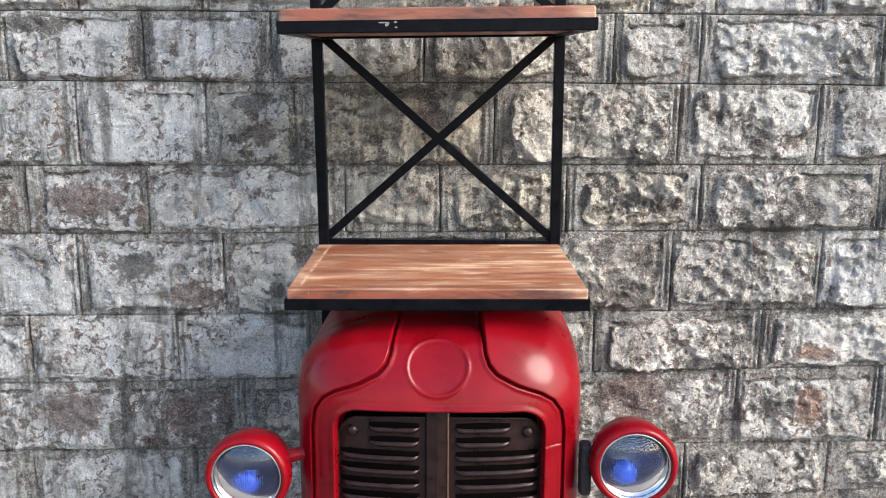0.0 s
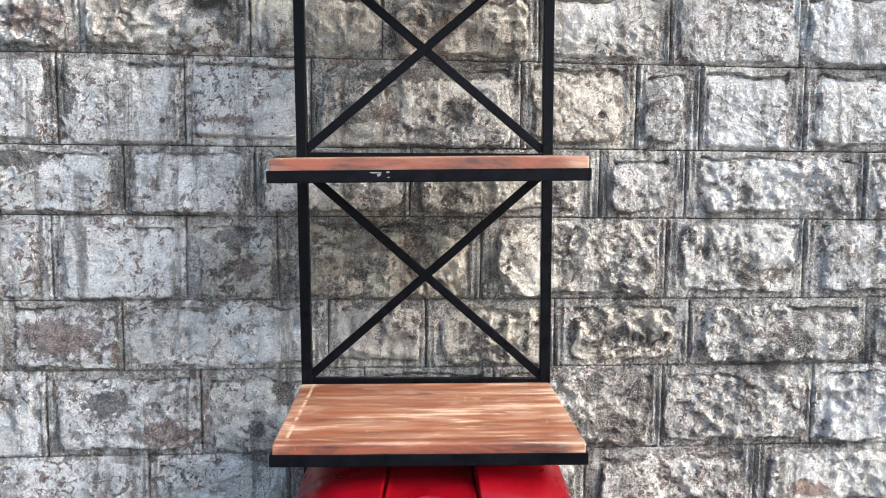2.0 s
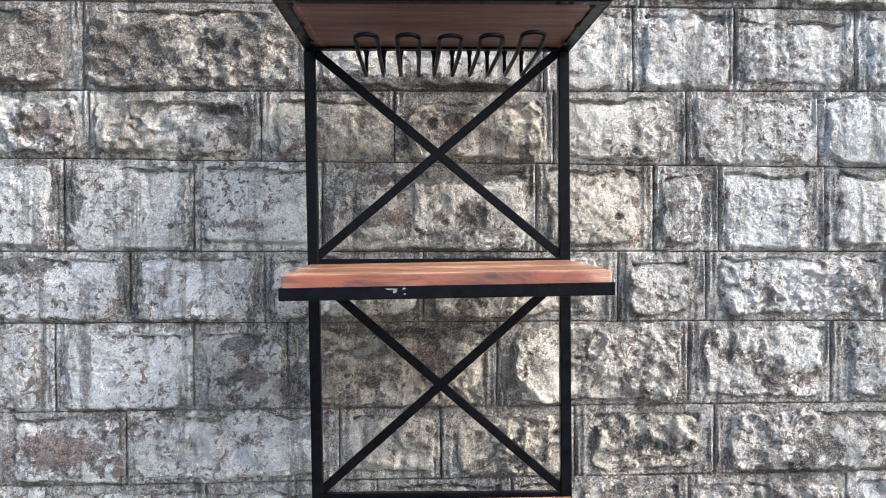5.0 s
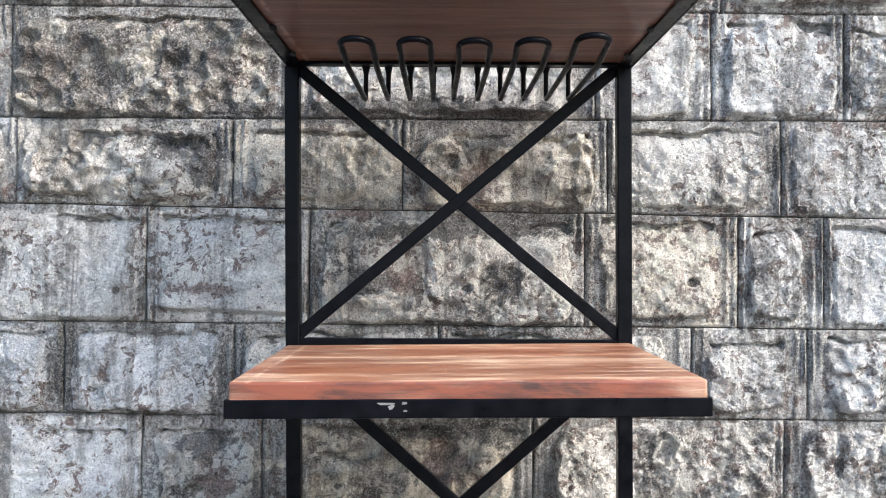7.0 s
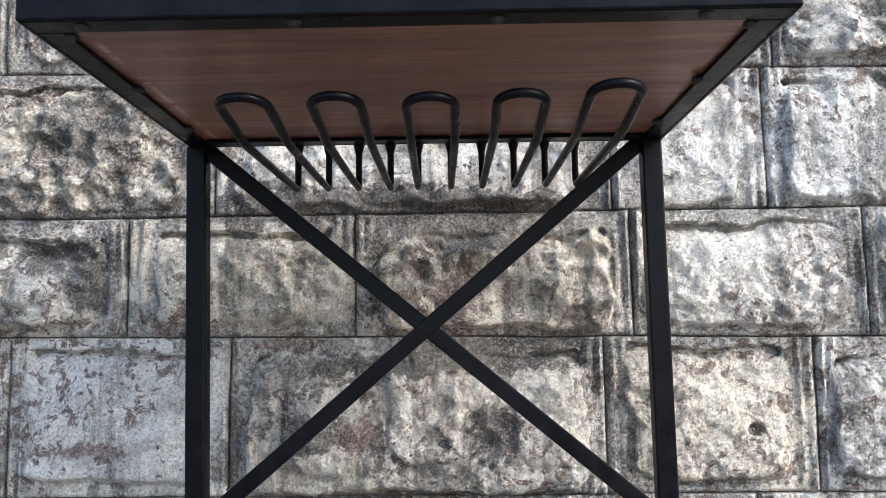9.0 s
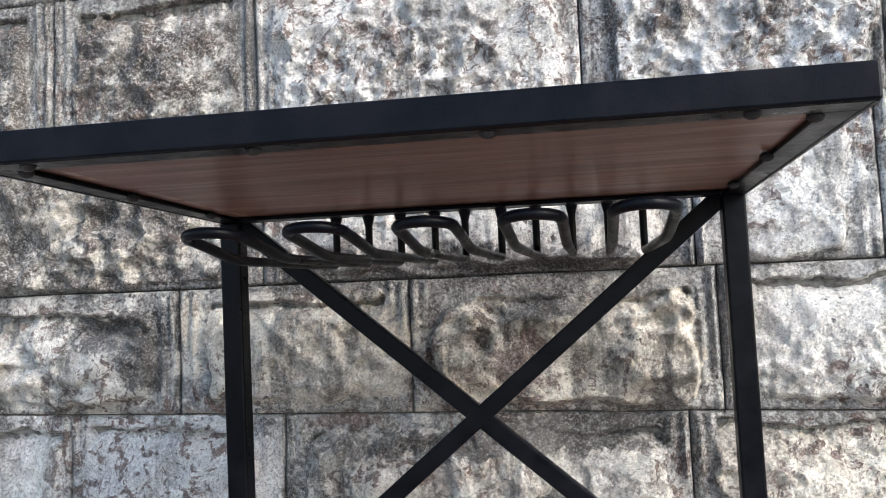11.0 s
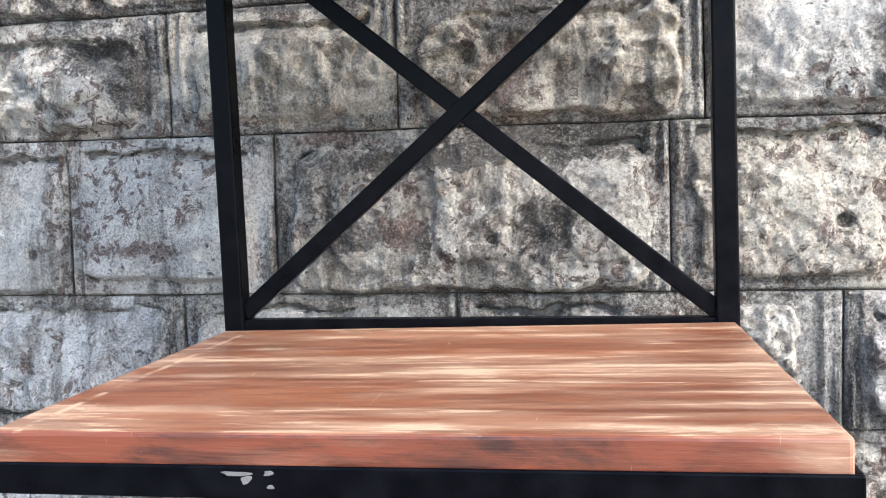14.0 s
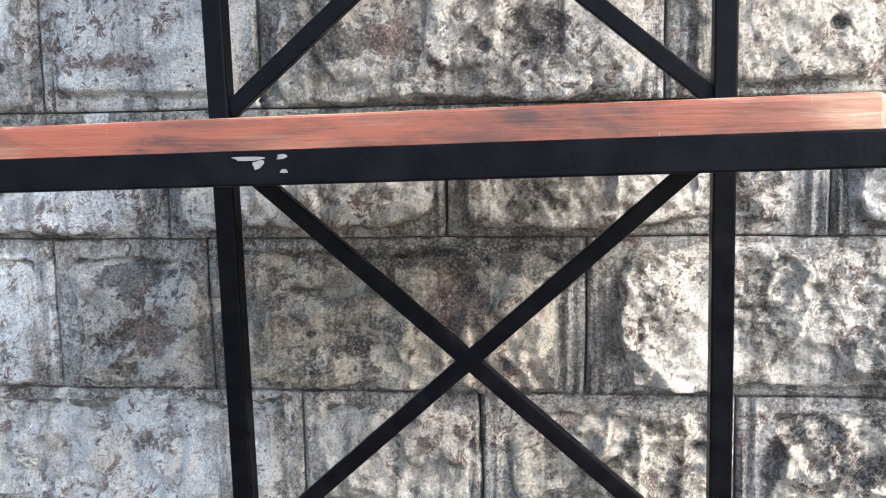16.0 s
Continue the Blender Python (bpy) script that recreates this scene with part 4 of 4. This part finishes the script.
def stone_block(x0, x1, low, high, levels, fine):
    """One rock-faced stone with its cement margin, cut by the joints round it."""
    gap = 0.0011
    x0, x1 = x0 + gap, x1 - gap
    size = 0.0031 if fine else 0.045
    nx, nz = max(3, int((x1 - x0) / size)), max(3, int((line_z(high, x0) - line_z(low, x0)) / size))
    U, V = np.meshgrid(np.linspace(0, 1, nx + 1), np.linspace(0, 1, nz + 1))
    ox, oz = rng.uniform(0, 200), rng.uniform(0, 200)
    X = x0 + (x1 - x0) * U
    Zl, Zh = line_z(low, X) + gap, line_z(high, X) - gap
    # joints wander a little
    Zl = Zl + 0.0025 * (fbm(X * 9 + low[0] * 50, X * 0, 2) - 0.5)
    Zh = Zh + 0.0025 * (fbm(X * 9 + high[0] * 50, X * 0, 2) - 0.5)
    Z = Zl + (Zh - Zl) * V
    side = np.where(U < 0.5, -1, 1)
    X = X + 0.004 * (fbm(Z * 8 + np.where(side < 0, x0, x1) * 31, Z * 0, 2) - 0.5) * (1 - smooth(np.minimum(U, 1 - U), 0, 0.2))
    margins = [rng.uniform(0.016, 0.048), rng.uniform(0.016, 0.048), rng.uniform(0.008, 0.022), rng.uniform(0.014, 0.030)]
    warp1, warp2 = fbm(X * 22 + ox, Z * 22 + oz, 4) - 0.5, fbm(X * 19 + oz, Z * 19 + ox, 4) - 0.5
    dl, dr = X - x0 - margins[0] + 0.034 * warp1, x1 - X - margins[1] + 0.034 * warp2
    db, dt = Z - Zl - margins[2] + 0.024 * warp2, Zh - Z - margins[3] + 0.026 * warp1
    soft = 0.010
    near = -soft * np.log(np.exp(-dl / soft) + np.exp(-dr / soft) + np.exp(-db / soft) + np.exp(-dt / soft))
    face = smooth(near, -0.0065, 0.0025)
    undercut = smooth(dt, -0.003, 0.001) * smooth(np.minimum(dl, dr), -0.004, 0.004) * np.exp(-np.maximum(dt, 0) / 0.022)
    undercut = undercut * smooth(fbm(X * 6 + ox, Z * 0 + oz, 3), 0.36, 0.60)
    plaster = np.zeros_like(X)
    for cx, half, zb, zt in PLASTER:
        wx, wz = X + 0.02 * warp1, Z + 0.02 * warp2
        inside_lobe = np.minimum(half - np.abs(wx - cx) - np.maximum(0, (zb + half - wz)) ** 2 / half * 0.5, np.minimum(wz - zb, zt - wz))
        plaster = np.maximum(plaster, smooth(inside_lobe, -0.002, 0.003))
    crag = fbm(X * 15 + ox, Z * 17 + oz, 6, 0.60)
    shelfy = fbm(X * 8 + oz * 2, Z * 11 + ox * 2, 5, 0.5)
    ledge = smooth(shelfy, 0.41, 0.425) + smooth(shelfy, 0.55, 0.565) - 1.0
    chunk = fbm(X * 7 + oz, Z * 9 + ox, 2)
    bold = levels[3] / 9
    rough = 0.55 + 0.7 * bold
    # hammered facets, large and small, warped so that no ridge runs straight
    wx, wz = X + 0.016 * warp1, Z + 0.016 * warp2
    big, small = scoops(wx * 17 + ox, wz * 20 + oz, 1), scoops(wx * 43 + oz, wz * 47 + ox, 2)
    tiny = scoops(wx * 105 + ox, wz * 110 + oz, 3)
    bite = smooth(fbm(X * 10 + oz * 3, Z * 10 + ox * 3, 3), 0.36, 0.62)
    height = face * (rng.uniform(0.005, 0.013) + rough * (0.015 * (chunk - 0.47) + 0.015 * (crag - 0.5) + 0.0030 * ledge))
    height = height + face * rough * ((0.004 + 0.010 * bold) * (big - 0.42) + (0.003 + 0.017 * bite * bold) * (small - 0.42))
    height = height + (0.0012 + 0.0030 * bite * face) * (tiny - 0.4)
    height = height + 0.0062 * (fbm(X * 88 + ox, Z * 88 + oz, 3, 0.7) - 0.5) * (0.35 + 0.65 * face)
    height = height + face * 0.004 * (0.75 - V) + 0.0065 * plaster
    height = height - 0.024 * undercut
    for features, sign in ((LUMPS, 1.0), (HOLLOWS, -1.0)):
        for cx, cz, rx, rz, tall in features:
            if x0 - rx < cx < x1 + rx and fine:
                away = np.hypot((X - cx + 0.018 * warp1) / rx, (Z - cz + 0.018 * warp2) / rz)
                height = height + sign * tall * face * (1 - smooth(away, 0.55, 1.15))
    for hx, hz, hr in HOLES:
        hole_mask = 1 - smooth(np.hypot((X - hx) * 0.75, Z - hz) + 0.006 * warp1, hr * 0.5, hr * 1.25)
        height, plaster = height - 0.010 * hole_mask, plaster - 1.6 * hole_mask
    # tooled upright lines in the cement beside the joints
    for d, seed in ((X - x0, x0), (x1 - X, x1)):
        wob = 0.004 * (fbm(Z * 14 + seed * 77, Z * 0 + seed, 3) - 0.5)
        for at, wide, tall in ((0.007, 0.0034, 0.0068), (0.021, 0.0045, 0.0046)):
            height = height + tall * np.exp(-((d + wob - at) / wide) ** 2) * (1 - face) * (0.15 + 1.1 * smooth(fbm(Z * 16 + seed * 9 + at * 900, Z * 0 + at, 3), 0.35, 0.65))
    rim = np.minimum(np.minimum(X - x0, x1 - X), np.minimum(Z - Zl, Zh - Z))
    height = height - 0.0030 * (1 - smooth(rim, 0.0, 0.003))
    Y = WALL_Y - height
    verts = np.stack([X, Y, Z], -1).reshape(-1, 3)
    grid = np.arange((nx + 1) * (nz + 1)).reshape(nz + 1, nx + 1)
    faces = np.stack([grid[:-1, :-1], grid[:-1, 1:], grid[1:, 1:], grid[1:, :-1]], -1).reshape(-1, 4).tolist()
    loop = np.concatenate([grid[0, :], grid[1:, -1], grid[-1, -2::-1], grid[-2:0:-1, 0]])
    back = verts[loop].copy()
    back[:, 1] = WALL_Y + 0.013
    n = len(verts)
    verts = np.concatenate([verts, back])
    for k in range(len(loop)):
        j = (k + 1) % len(loop)
        faces.append((loop[j], loop[k], n + k, n + j))
    me = mesh_of("stone_block", verts, faces, STONE, True)
    mask = np.concatenate([face.reshape(-1), np.zeros(len(back))]).astype(np.float32)
    me.attributes.new("limewash", "FLOAT", "POINT").data.foreach_set("value", mask)
    more = np.concatenate([plaster.reshape(-1), np.zeros(len(back))]).astype(np.float32)
    me.attributes.new("plaster", "FLOAT", "POINT").data.foreach_set("value", more)
    for key, patches in PATCHES:
        value = np.zeros_like(X)
        for cx, cz, rx, rz in patches:
            if x0 - 2 * rx < cx < x1 + 2 * rx and fine:
                value = np.maximum(value, np.clip(1.6 - np.hypot((X - cx + 0.02 * warp1) / rx, (Z - cz + 0.02 * warp2) / rz), 0, 1.6) / 1.6)
        value = np.concatenate([value.reshape(-1), np.zeros(len(back))]).astype(np.float32)
        me.attributes.new(key, "FLOAT", "POINT").data.foreach_set("value", value)
    ob = part_mesh("stone_block", me, wall)
    ob.color = (levels[0] / 9, levels[1] / 9, levels[2] / 9, 1)


for k, (a, b, joints, wash, brown, warm, hewn) in enumerate(COURSES):
    high = (a, b)
    low = COURSES[k - 1][:2] if k else (-0.10, 0.03)
    xs, level = list(joints), [tuple(int(s[i]) for s in (wash, brown, warm, hewn)) for i in range(len(joints) + 1)]
    seen = [True] * len(level)
    while xs[0] > -EDGE_X + 0.45:
        xs.insert(0, xs[0] - rng.uniform(0.30, 0.44))
        level.insert(0, (rng.randint(4, 8), rng.randint(1, 4), rng.randint(2, 6), 5))
        seen.insert(0, xs[0] > -1.45)
    while xs[-1] < EDGE_X - 0.45:
        xs.append(xs[-1] + rng.uniform(0.28, 0.42))
        level.append((rng.randint(4, 8), rng.randint(1, 4), rng.randint(2, 6), 5))
        seen.append(xs[-2] < 1.30)
    xs = [-EDGE_X] + xs + [EDGE_X]
    for i in range(len(xs) - 1):
        fine = xs[i + 1] > -1.32 and xs[i] < 1.32 and high[0] > 0.15 and low[0] < 2.40
        stone_block(xs[i], xs[i + 1], low, high, level[i], fine)
